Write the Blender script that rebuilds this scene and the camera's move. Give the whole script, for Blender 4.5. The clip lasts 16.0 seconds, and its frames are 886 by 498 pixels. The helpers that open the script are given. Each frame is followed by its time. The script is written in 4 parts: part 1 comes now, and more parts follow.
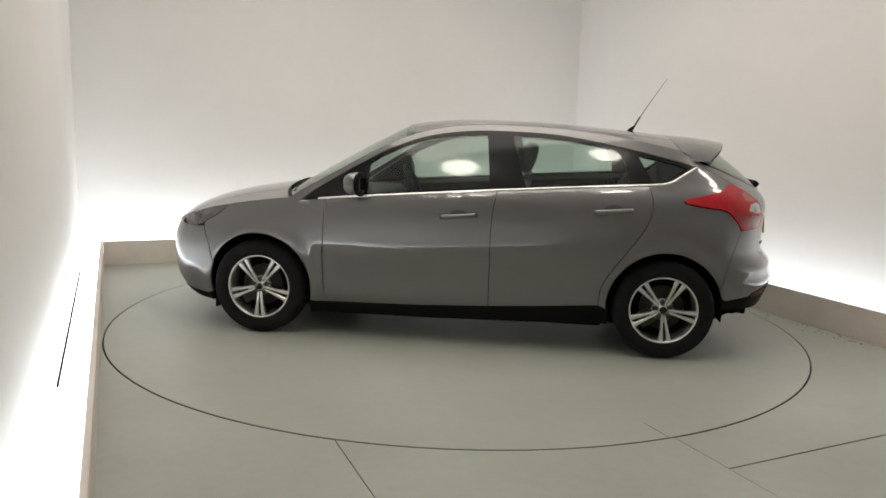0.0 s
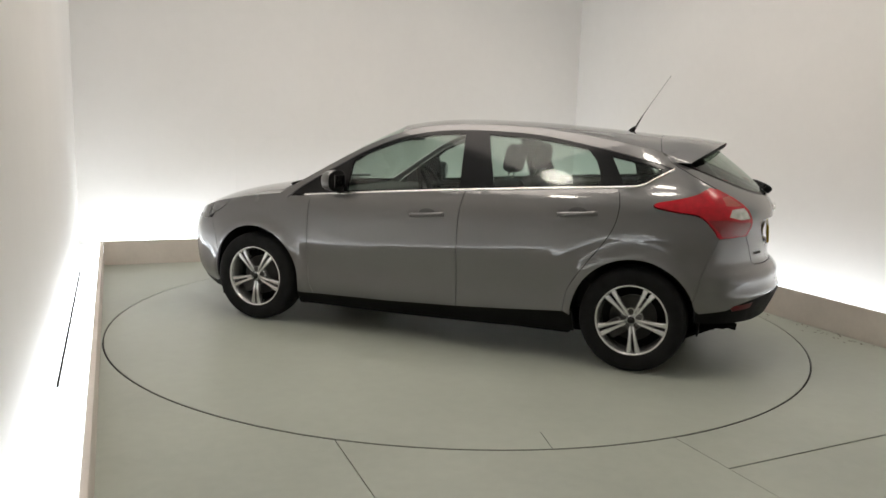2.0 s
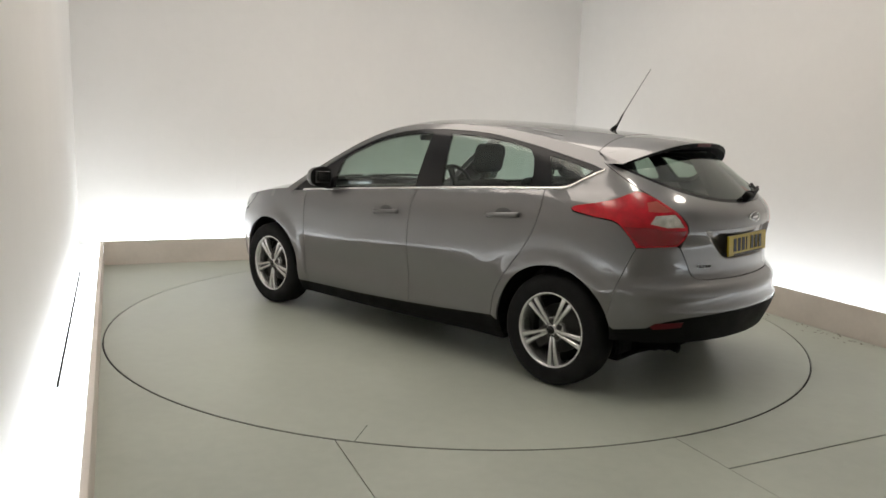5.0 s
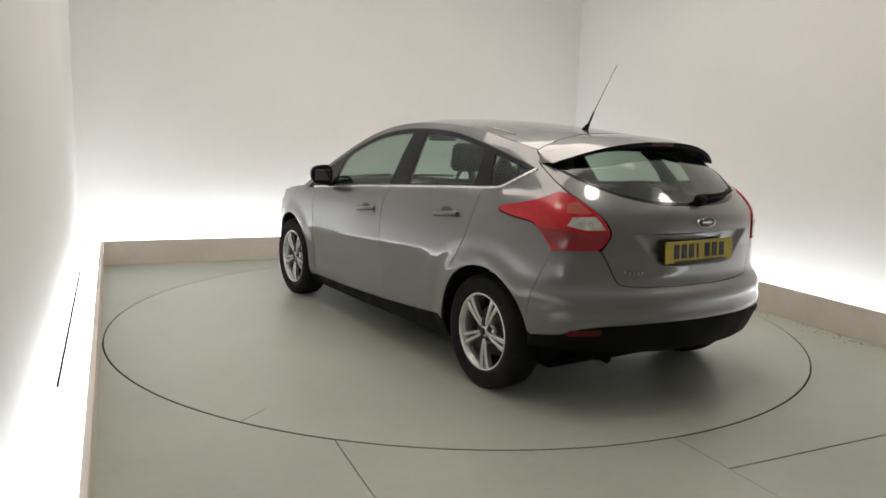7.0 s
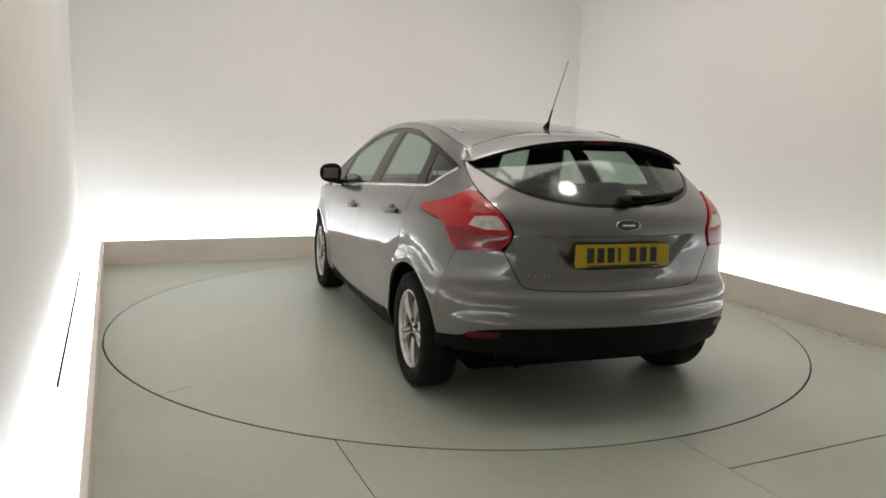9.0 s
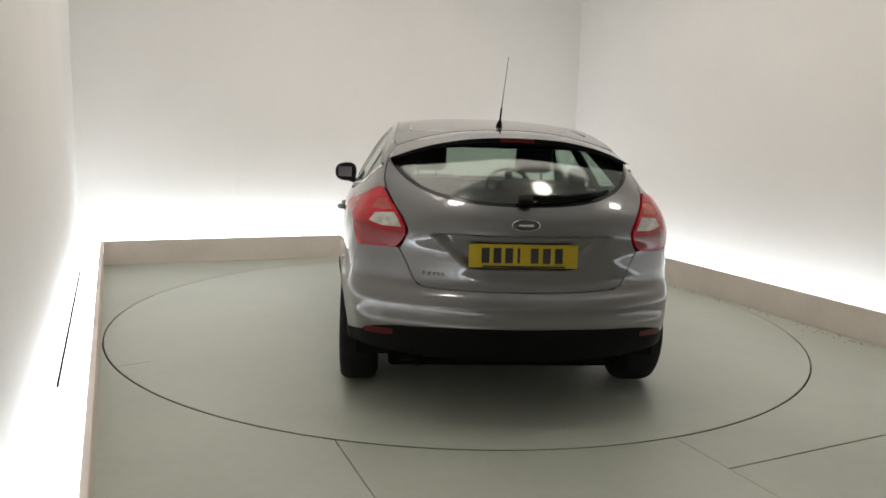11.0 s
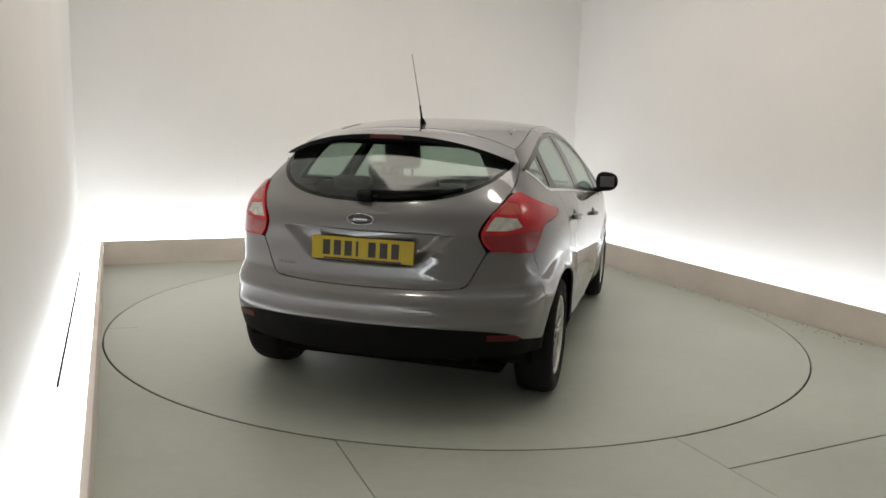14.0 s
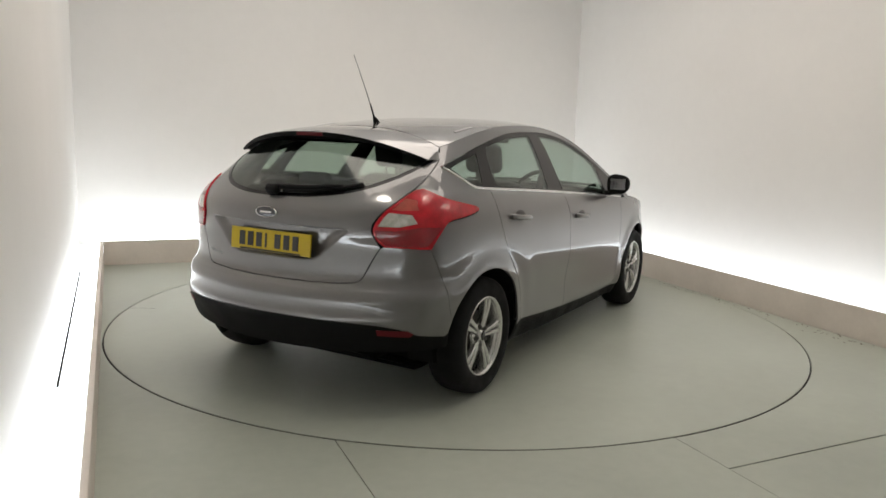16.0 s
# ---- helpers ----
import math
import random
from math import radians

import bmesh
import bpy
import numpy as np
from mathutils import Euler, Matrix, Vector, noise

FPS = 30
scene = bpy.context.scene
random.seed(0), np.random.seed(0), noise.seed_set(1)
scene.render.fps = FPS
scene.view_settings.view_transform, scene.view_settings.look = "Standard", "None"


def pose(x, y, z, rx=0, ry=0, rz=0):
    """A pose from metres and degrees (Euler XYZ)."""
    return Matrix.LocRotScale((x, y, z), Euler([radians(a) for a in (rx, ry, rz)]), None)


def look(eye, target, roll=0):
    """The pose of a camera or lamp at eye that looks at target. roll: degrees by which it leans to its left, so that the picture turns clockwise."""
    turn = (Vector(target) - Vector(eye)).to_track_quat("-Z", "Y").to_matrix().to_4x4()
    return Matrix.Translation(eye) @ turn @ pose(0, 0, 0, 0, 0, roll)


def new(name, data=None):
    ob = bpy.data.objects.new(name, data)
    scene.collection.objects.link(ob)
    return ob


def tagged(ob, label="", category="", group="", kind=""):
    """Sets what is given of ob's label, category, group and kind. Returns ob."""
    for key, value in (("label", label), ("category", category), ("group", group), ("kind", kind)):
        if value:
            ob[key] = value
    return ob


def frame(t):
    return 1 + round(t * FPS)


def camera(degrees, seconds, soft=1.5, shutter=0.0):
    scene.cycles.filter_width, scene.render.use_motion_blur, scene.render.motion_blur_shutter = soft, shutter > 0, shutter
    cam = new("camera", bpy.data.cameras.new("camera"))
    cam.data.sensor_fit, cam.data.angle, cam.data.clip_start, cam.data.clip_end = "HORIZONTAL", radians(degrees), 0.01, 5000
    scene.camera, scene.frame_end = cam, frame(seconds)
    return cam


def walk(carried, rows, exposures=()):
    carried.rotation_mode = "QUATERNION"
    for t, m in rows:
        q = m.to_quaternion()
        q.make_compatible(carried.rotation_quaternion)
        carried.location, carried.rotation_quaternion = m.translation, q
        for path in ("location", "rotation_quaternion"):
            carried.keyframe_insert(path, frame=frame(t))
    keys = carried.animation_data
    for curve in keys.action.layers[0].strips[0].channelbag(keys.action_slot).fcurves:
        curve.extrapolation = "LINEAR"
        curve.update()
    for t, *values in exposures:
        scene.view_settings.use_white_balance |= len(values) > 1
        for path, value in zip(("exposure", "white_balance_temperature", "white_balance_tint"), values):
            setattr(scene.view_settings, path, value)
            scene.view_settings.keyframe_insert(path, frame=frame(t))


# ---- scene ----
from mathutils.geometry import delaunay_2d_cdt

# camera: stands still in the corner of the studio
cam = camera(59.98, 16.0, soft=1.6)
EYE = (0.0, -5.679, 1.416)
AIM = (EYE[0] + 10 * math.sin(-0.0191) * math.cos(-0.1581), EYE[1] + 10 * math.cos(-0.0191) * math.cos(-0.1581), EYE[2] + 10 * math.sin(-0.1581))
walk(cam, [(0.0, look(EYE, AIM, 1.84)), (16.0, look(EYE, AIM, 1.84))])

# world: a closed studio, only a trace of grey outside
world = bpy.data.worlds.new("world")
world.use_nodes = True
world.node_tree.nodes["Background"].inputs[0].default_value = (0.5, 0.5, 0.5, 1)
world.node_tree.nodes["Background"].inputs[1].default_value = 0.05
scene.world = world
scene.view_settings.exposure = 0.0

# studio plan: u along the back wall, v towards it, turned about the turntable's axis
TURN = 24.5
U0, U1, V0, V1 = -2.46, 2.53, -5.75, 2.76
WL, WR, WB = 0.225, 0.45, 0.36
KERB, KERB_W, CEIL = 0.232, 0.028, 3.75
DISC = 2.449
ROOM = pose(0, 0, 0, 0, 0, TURN)
COVE_WATTS, PANEL, SOFTBOX = 2.25, 16.0, 2.2


# ---- materials ----
def material(name, color, rough=0.5, metal=0.0, coat=0.0, vary=0.08, scale=6.0, bump=0.0, bump_scale=60.0, emit=0.0, spec=0.5):
    """Principled surface with two scales of variation in colour and roughness."""
    m = bpy.data.materials.new(name)
    m.use_nodes = True
    nt = m.node_tree
    b = nt.nodes["Principled BSDF"]
    b.inputs["Base Color"].default_value = (*color, 1)
    b.inputs["Roughness"].default_value = rough
    b.inputs["Metallic"].default_value = metal
    b.inputs["Coat Weight"].default_value = coat
    b.inputs["Coat Roughness"].default_value = 0.04
    b.inputs["Specular IOR Level"].default_value = spec
    tc = nt.nodes.new("ShaderNodeTexCoord")
    if vary > 0:
        n1 = nt.nodes.new("ShaderNodeTexNoise")
        n1.inputs["Scale"].default_value = scale
        n1.inputs["Detail"].default_value = 6
        n2 = nt.nodes.new("ShaderNodeTexNoise")
        n2.inputs["Scale"].default_value = scale * 14
        n2.inputs["Detail"].default_value = 4
        nt.links.new(tc.outputs["Object"], n1.inputs["Vector"])
        nt.links.new(tc.outputs["Object"], n2.inputs["Vector"])
        mix = nt.nodes.new("ShaderNodeMath")
        mix.operation = "MULTIPLY_ADD"
        nt.links.new(n2.outputs["Fac"], mix.inputs[0])
        mix.inputs[1].default_value = 0.35
        nt.links.new(n1.outputs["Fac"], mix.inputs[2])
        ramp = nt.nodes.new("ShaderNodeMapRange")
        ramp.inputs["From Min"].default_value = 0.45
        ramp.inputs["From Max"].default_value = 0.9
        ramp.inputs["To Min"].default_value = 1 - vary
        ramp.inputs["To Max"].default_value = 1 + vary
        nt.links.new(mix.outputs[0], ramp.inputs["Value"])
        mul = nt.nodes.new("ShaderNodeVectorMath")
        mul.operation = "SCALE"
        mul.inputs[0].default_value = color
        nt.links.new(ramp.outputs[0], mul.inputs["Scale"])
        nt.links.new(mul.outputs[0], b.inputs["Base Color"])
        rr = nt.nodes.new("ShaderNodeMath")
        rr.operation = "MULTIPLY"
        rr.inputs[1].default_value = rough
        nt.links.new(ramp.outputs[0], rr.inputs[0])
        nt.links.new(rr.outputs[0], b.inputs["Roughness"])
    if bump > 0:
        n3 = nt.nodes.new("ShaderNodeTexNoise")
        n3.inputs["Scale"].default_value = bump_scale
        n3.inputs["Detail"].default_value = 5
        nt.links.new(tc.outputs["Object"], n3.inputs["Vector"])
        bp = nt.nodes.new("ShaderNodeBump")
        bp.inputs["Strength"].default_value = bump
        bp.inputs["Distance"].default_value = 0.004
        nt.links.new(n3.outputs["Fac"], bp.inputs["Height"])
        nt.links.new(bp.outputs[0], b.inputs["Normal"])
    if emit > 0:
        b.inputs["Emission Color"].default_value = (*color, 1)
        b.inputs["Emission Strength"].default_value = emit
    return m


wall_paint = material("wall_paint", (0.78, 0.76, 0.735), 0.75, vary=0.025, scale=0.9, bump=0.12, bump_scale=90)
kerb_paint = material("kerb_paint", (0.66, 0.60, 0.54), 0.6, vary=0.07, scale=2.5, bump=0.2, bump_scale=40)
floor_paint = material("floor_paint", (0.402, 0.428, 0.370), 0.42, vary=0.10, scale=1.1, bump=0.06, bump_scale=120)
disc_paint = material("disc_paint", (0.413, 0.440, 0.382), 0.38, vary=0.09, scale=0.9, bump=0.05, bump_scale=120)
dark_gap = material("dark_gap", (0.02, 0.019, 0.018), 0.9, vary=0.2)
ceiling_paint = material("ceiling_paint", (0.78, 0.765, 0.745), 0.9, vary=0.03, scale=1.0)
panel_glow = material("panel_glow", (1.0, 0.925, 0.82), 0.6, vary=0, emit=PANEL)
softbox_glow = material("softbox_glow", (1.0, 0.908, 0.825), 0.6, vary=0, emit=SOFTBOX)
front_wall_paint = material("front_wall_paint", (0.55, 0.53, 0.50), 0.7, vary=0.1, scale=2.0)
dirt = material("dirt", (0.13, 0.105, 0.08), 0.9, vary=0.3, scale=40)
lamp_metal = material("lamp_metal", (0.5, 0.5, 0.5), 0.4, metal=0.6, vary=0.05)


# ---- mesh helpers ----
def to_mesh(name, bm, mat, smooth=False):
    me = bpy.data.meshes.new(name)
    bm.to_mesh(me)
    bm.free()
    for m in (mat if isinstance(mat, (list, tuple)) else [mat]):
        me.materials.append(m)
    if smooth:
        for p in me.polygons:
            p.use_smooth = True
    return me


def part(name, bm, mat, parent=None, label="", smooth=False):
    ob = new(name, to_mesh(name, bm, mat, smooth) if not isinstance(bm, bpy.types.Mesh) else bm)
    ob.parent = parent
    if label:
        ob["label"] = label
    return ob


def box(x0, x1, y0, y1, z0, z1, bevel=0.0, seg=2):
    bm = bmesh.new()
    bmesh.ops.create_cube(bm, size=1, matrix=Matrix.Translation(((x0 + x1) / 2, (y0 + y1) / 2, (z0 + z1) / 2)) @ Matrix.Diagonal((x1 - x0, y1 - y0, z1 - z0, 1)))
    if bevel:
        bmesh.ops.bevel(bm, geom=bm.edges[:], offset=bevel, segments=seg, profile=0.5, affect="EDGES")
    return bm


def revolve(profile, n=48, axis="y"):
    """Profile of (radius, along) turned about the y axis."""
    bm = bmesh.new()
    rings = []
    for k in range(n):
        a = 2 * math.pi * k / n
        rings.append([bm.verts.new((r * math.cos(a), y, r * math.sin(a))) for r, y in profile])
    for k in range(n):
        p, q = rings[k], rings[(k + 1) % n]
        for i in range(len(profile) - 1):
            bm.faces.new((p[i], p[i + 1], q[i + 1], q[i]))
    bmesh.ops.remove_doubles(bm, verts=bm.verts[:], dist=1e-5)
    bmesh.ops.recalc_face_normals(bm, faces=bm.faces[:])
    return bm


def slab(points, z0, z1):
    """A flat plate over an outline in plan."""
    bm = bmesh.new()
    top = bm.faces.new([bm.verts.new((x, y, z1)) for x, y in points])
    r = bmesh.ops.extrude_face_region(bm, geom=[top])
    bmesh.ops.translate(bm, verts=[g for g in r["geom"] if isinstance(g, bmesh.types.BMVert)], vec=(0, 0, z0 - z1))
    bmesh.ops.recalc_face_normals(bm, faces=bm.faces[:])
    return bm


def structure(name, bm, mat, label):
    ob = part(name, bm, mat)
    ob.matrix_basis = ROOM
    return tagged(ob, label, name.split("_")[0], kind="structure")


# ---- the studio ----
def arc(r, a0, a1, n):
    return [(r * math.cos(math.radians(a0 + (a1 - a0) * i / n)), r * math.sin(math.radians(a0 + (a1 - a0) * i / n))) for i in range(n + 1)]


SEAM_A, SEAM_B, SEAM_C, SEAM_D, GAP = -1.47, 0.045, -2.803, -2.705, 0.0026
GAP_B, GAP_C = 0.0012, 0.0045
HOLE = DISC + 0.005


def build_studio():
    a_left = 180 + math.degrees(math.acos(-(SEAM_A - GAP) / HOLE))
    a_right = -math.degrees(math.acos((SEAM_B + GAP_B) / HOLE))
    outline = [(U0, V0), (SEAM_A - GAP, V0)] + arc(HOLE, a_left, a_right, 200) + [(SEAM_B + GAP_B, SEAM_C + GAP_C), (U1 - 0.013, SEAM_D + GAP_C), (U1 - 0.013, V1 - 0.003), (U0, V1 - 0.003)]
    structure("floor", slab(outline, -0.02, 0.0), floor_paint, "grey-beige painted studio floor around the turntable")
    rim = DISC + 0.0015
    b_left = 180 + math.degrees(math.acos(-(SEAM_A + GAP) / rim))
    b_right = 360 - math.degrees(math.acos((SEAM_B - GAP_B) / rim))
    cover = [(SEAM_A + GAP, V0), (SEAM_B - GAP_B, V0)] + arc(rim, b_right, b_left, 40)
    structure("floor_cover", slab(cover, -0.02, -0.0005), floor_paint, "painted floor cover plate before the turntable")
    structure("floor_panel", slab([(SEAM_B + GAP_B, V0), (U1, V0), (U1, SEAM_D - GAP_C), (SEAM_B + GAP_B, SEAM_C - GAP_C)], -0.02, -0.0003), floor_paint, "painted floor panel with dark seams")
    structure("subfloor", box(U0 - WL - 0.3, U1 + WR + 0.3, V0 - 0.3, V1 + WB + 0.3, -0.12, -0.05), dark_gap, "dark base under the floor plates")
    # kerbs: low upstands before the cove lights
    k = KERB_W
    structure("kerb_left", box(U0 - k, U0, V0, V1 + k, -0.05, KERB, 0.004), kerb_paint, "low painted kerb hiding the cove light")
    structure("kerb_back", box(U0 + 0.001, U1 - 0.001, V1, V1 + k, -0.05, KERB - 0.001, 0.004), kerb_paint, "low painted kerb hiding the cove light")
    structure("kerb_right", box(U1, U1 + k, V0, V1 + k, -0.05, KERB + 0.001, 0.004), kerb_paint, "low painted kerb hiding the cove light")
    # walls, ceiling
    t = 0.15
    structure("wall_left", box(U0 - WL - t, U0 - WL, V0 - t, V1 + WB + t, -0.05, CEIL), wall_paint, "white painted studio wall washed by cove light")
    structure("wall_back", box(U0 - WL, U1 + WR, V1 + WB, V1 + WB + t, -0.05, CEIL), wall_paint, "white painted studio wall washed by cove light")
    structure("wall_right", box(U1 + WR, U1 + WR + t, V0 - t, V1 + WB + t, -0.05, CEIL), wall_paint, "white painted studio wall washed by cove light")
    # unseen front wall, added; its pale tone brightens what the car reflects
    structure("wall_front", box(U0 - WL, U1 + WR, V0 - t, V0, -0.05, CEIL), front_wall_paint, "added pale grey wall closing the unseen studio front")
    structure("ceiling", box(U0 - WL - t, U1 + WR + t, V0 - t, V1 + WB + t, CEIL, CEIL + 0.1), ceiling_paint, "off-white painted studio ceiling")
    # flush service panel in the back wall
    structure("wall_panel", box(-1.163, 0.6, V1 + WB - 0.003, V1 + WB + 0.02, 0.0, 1.245, 0.002), wall_paint, "flush white service panel in the studio wall")
    # cove lights: glowing diffuser strips between kerb and wall
    s = 0.012
    for b, wide in (((U0 - WL + 0.004, U0 - k - s, V0 + 0.05, V1 + k - s), 0.47 / (WL - k)), ((U0 - k, U1 + k, V1 + k + s, V1 + WB - 0.004), 0.84 / (WB - k)), ((U1 + k + s, U1 + WR - 0.004, V0 + 0.05, V1 + k - s), 0.40 / (WR - k))):
        # a narrow cover glows brighter; each trough's strength is tuned to its wall
        glow = material("cove_glow", (0.885, 0.95, 1.0), 0.6, vary=0, emit=COVE_WATTS * wide)
        lamp = new("cove_light")
        lamp.matrix_basis = ROOM
        tagged(lamp, "cool white glowing strip light behind the kerb", "strip light", "cove lights round the studio")
        if b[1] < U0:
            part("gasket", box(U0 - 0.163, U0 - 0.150, -1.45, 1.5, 0.15, 0.203), dark_gap, lamp, "thin dark gasket along the strip light")
        part("tray", box(b[0], b[1], b[2], b[3], -0.05, 0.12), lamp_metal, lamp)
        part("diffuser", box(b[0] + 0.003, b[1] - 0.003, b[2] + 0.003, b[3] - 0.003, 0.121, 0.20), glow, lamp)


build_studio()


def debris():
    """Crumbs of dirt along the foot of the kerb."""
    rng = random.Random(5)
    bm = bmesh.new()
    for _ in range(130):
        u, v = U1 - 0.03 - abs(rng.gauss(0, 0.07)), rng.uniform(-1.6, 2.4)
        r = rng.uniform(0.002, 0.009)
        pts = []
        for k in range(6):
            a = 2 * math.pi * k / 6
            q = r * rng.uniform(0.6, 1.3)
            pts.append((u + q * math.cos(a), v + 1.6 * q * math.sin(a)))
        top = bm.verts.new((u, v, 0.004))
        ring = [bm.verts.new((x, y, 0.0004)) for x, y in pts]
        for k in range(6):
            bm.faces.new((ring[k], ring[(k + 1) % 6], top))
    ob = part("debris", bm, dirt)
    ob.matrix_basis = ROOM
    tagged(ob, "brown crumbs of dirt along the kerb foot", "dirt", kind="stuff")


debris()


def dome_light(u, v, glow):
    """Opal dome lamp on a metal base; its flanks light the ceiling round it."""
    lamp = new("ceiling_light")
    lamp.matrix_basis = ROOM @ pose(u, v, CEIL, 90, 0, 0)
    tagged(lamp, "round opal dome ceiling light with metal base", "ceiling light", "ceiling lights")
    part("frame", revolve([(0.0, 0.0), (0.20, 0.0), (0.205, -0.012), (0.20, -0.028), (0.0, -0.028)], 48), lamp_metal, lamp, smooth=True)
    part("diffuser", revolve([(0.188, -0.029), (0.19, -0.06), (0.183, -0.095), (0.16, -0.128), (0.11, -0.150), (0.05, -0.158), (0.0, -0.160)], 48), glow, lamp, smooth=True)
    return lamp


def light_box(u0, u1, v0, v1):
    """Broad light box under the ceiling: metal rim round a stretched, evenly glowing cloth."""
    lamp = new("ceiling_light_box")
    lamp.matrix_basis = ROOM @ pose(0, 0, CEIL)
    tagged(lamp, "broad warm white glowing light box under the ceiling", "light box")
    r = 0.05
    for b in ((u0, u1, v0, v0 + r), (u0, u1, v1 - r, v1), (u0, u0 + r, v0 + r + 0.001, v1 - r - 0.001), (u1 - r, u1, v0 + r + 0.001, v1 - r - 0.001)):
        part("rim", box(*b, -0.14, 0.0, 0.004), lamp_metal, lamp)
    part("diffuser", box(u0 + r, u1 - r, v0 + r, v1 - r, -0.10, -0.06), softbox_glow, lamp, "stretched white cloth diffuser")
    return lamp


light_box(-1.75, 1.75, -1.6, 1.6)
for lu, lv in ((-1.45, -1.86), (0.35, -2.05), (2.3, -2.27)):
    dome_light(lu, lv, panel_glow)


def turntable():
    top = new("turntable")
    tagged(top, "round grey-beige painted turntable flush with the floor", "turntable")
    part("plate", slab(arc(DISC - 0.007, 0, 360, 240)[:-1], -0.02, 0.0015), disc_paint, top)
    # dark ring added to widen the shaded gap at the plate's edge
    ring = revolve([(DISC - 0.0065, -0.02), (DISC - 0.0065, -0.002), (DISC, -0.002), (DISC, -0.02)], 240)
    bmesh.ops.rotate(ring, matrix=Matrix.Rotation(math.pi / 2, 3, "X"), verts=ring.verts[:])
    part("edge_gap_ring", ring, dark_gap, top, "dark ring that widens the gap round the plate")
    joint = part("joint", box(2.25, DISC - 0.008, -0.0017, 0.0017, -0.01, 0.0018), dark_gap, top, "short dark joint in the plate")
    joint.matrix_basis = pose(0, 0, 0, 0, 0, 121.6)
    return top


table = turntable()


# ---- car materials ----
def glass_material(name, tint, shine=0.05, rough=0.0):
    m = bpy.data.materials.new(name)
    m.use_nodes = True
    nt = m.node_tree
    nt.nodes.clear()
    out = nt.nodes.new("ShaderNodeOutputMaterial")
    mix = nt.nodes.new("ShaderNodeMixShader")
    fr = nt.nodes.new("ShaderNodeLayerWeight")
    fr.inputs["Blend"].default_value = 0.5
    po = nt.nodes.new("ShaderNodeMath")
    po.operation = "POWER"
    po.inputs[1].default_value = 4.0
    ad = nt.nodes.new("ShaderNodeMath")
    ad.operation = "MULTIPLY_ADD"
    ad.inputs[1].default_value = 0.75
    ad.inputs[2].default_value = shine
    nt.links.new(fr.outputs["Facing"], po.inputs[0])
    nt.links.new(po.outputs[0], ad.inputs[0])
    tr = nt.nodes.new("ShaderNodeBsdfTransparent")
    tr.inputs["Color"].default_value = (*tint, 1)
    gl = nt.nodes.new("ShaderNodeBsdfGlossy")
    gl.inputs["Roughness"].default_value = rough
    gl.inputs["Color"].default_value = (0.95, 1.0, 0.97, 1)
    nt.links.new(ad.outputs[0], mix.inputs[0])
    nt.links.new(tr.outputs[0], mix.inputs[1])
    nt.links.new(gl.outputs[0], mix.inputs[2])
    nt.links.new(mix.outputs[0], out.inputs[0])
    return m


paint = material("grey_metallic_paint", (0.122, 0.119, 0.120), 0.36, metal=0.60, coat=1.0, vary=0.03, scale=3.0)
paint.node_tree.nodes["Principled BSDF"].inputs["Coat Roughness"].default_value = 0.035
paint.node_tree.nodes["Principled BSDF"].inputs["Coat IOR"].default_value = 1.8
black_plastic = material("black_plastic", (0.0055, 0.0055, 0.0055), 0.6, spec=0.10, vary=0.15, scale=8, bump=0.15, bump_scale=400)
gloss_black = material("gloss_black", (0.007, 0.007, 0.008), 0.15, spec=0.3, vary=0.05)
under_black = material("under_black", (0.005, 0.005, 0.005), 0.9, spec=0.1, vary=0.2)
rubber = material("tyre_rubber", (0.009, 0.009, 0.009), 0.85, spec=0.25, vary=0.2, scale=12, bump=0.25, bump_scale=90)
alloy = material("alloy_silver", (0.62, 0.62, 0.61), 0.24, metal=0.8, vary=0.05, scale=12)
chrome = material("chrome", (0.80, 0.80, 0.79), 0.12, metal=1.0, vary=0.03)
dark_steel = material("dark_steel", (0.06, 0.058, 0.055), 0.5, metal=0.7, vary=0.2, scale=20)
mirror_dark = material("mirror_dark", (0.16, 0.16, 0.165), 0.10, metal=1.0, vary=0.02)
steel = material("brake_steel", (0.30, 0.29, 0.28), 0.4, metal=0.9, vary=0.15, scale=20)
lamp_red = material("lamp_red", (0.45, 0.004, 0.014), 0.2, spec=0.3, coat=0.5, vary=0.25, scale=22, bump=0.25, bump_scale=45)
lamp_red.node_tree.nodes["Principled BSDF"].inputs["Coat Roughness"].default_value = 0.16
lamp_dark_red = material("lamp_dark_red", (0.25, 0.003, 0.012), 0.16, spec=0.4, coat=1.0, vary=0.12, scale=14)
lamp_amber = material("lamp_amber", (0.40, 0.075, 0.055), 0.16, spec=0.3, coat=0.5, vary=0.2, scale=30)
high_red = material("high_brake_red", (0.085, 0.004, 0.007), 0.35, spec=0.2, coat=0.0, vary=0.1)
lamp_clear = material("lamp_clear", (0.60, 0.57, 0.53), 0.12, metal=0.55, coat=1.0, vary=0.35, scale=26, bump=0.6, bump_scale=38)
head_clear = material("headlamp_lens", (0.10, 0.10, 0.105), 0.08, metal=0.2, coat=1.0, vary=0.3, scale=18)
plate_yellow = material("plate_yellow", (0.46, 0.335, 0.012), 0.30, vary=0.04, scale=10)
print_black = material("print_black", (0.02, 0.02, 0.02), 0.5, vary=0.05)
badge_blue = material("badge_blue", (0.014, 0.018, 0.035), 0.2, coat=1.0, vary=0.05)
seat_cloth = material("seat_cloth", (0.022, 0.022, 0.024), 0.9, vary=0.25, scale=20, bump=0.3, bump_scale=300)
trim_grey = material("trim_grey", (0.05, 0.05, 0.05), 0.7, vary=0.1, scale=9)
trim_grey_light = material("trim_grey_light", (0.21, 0.21, 0.21), 0.4, vary=0.05)
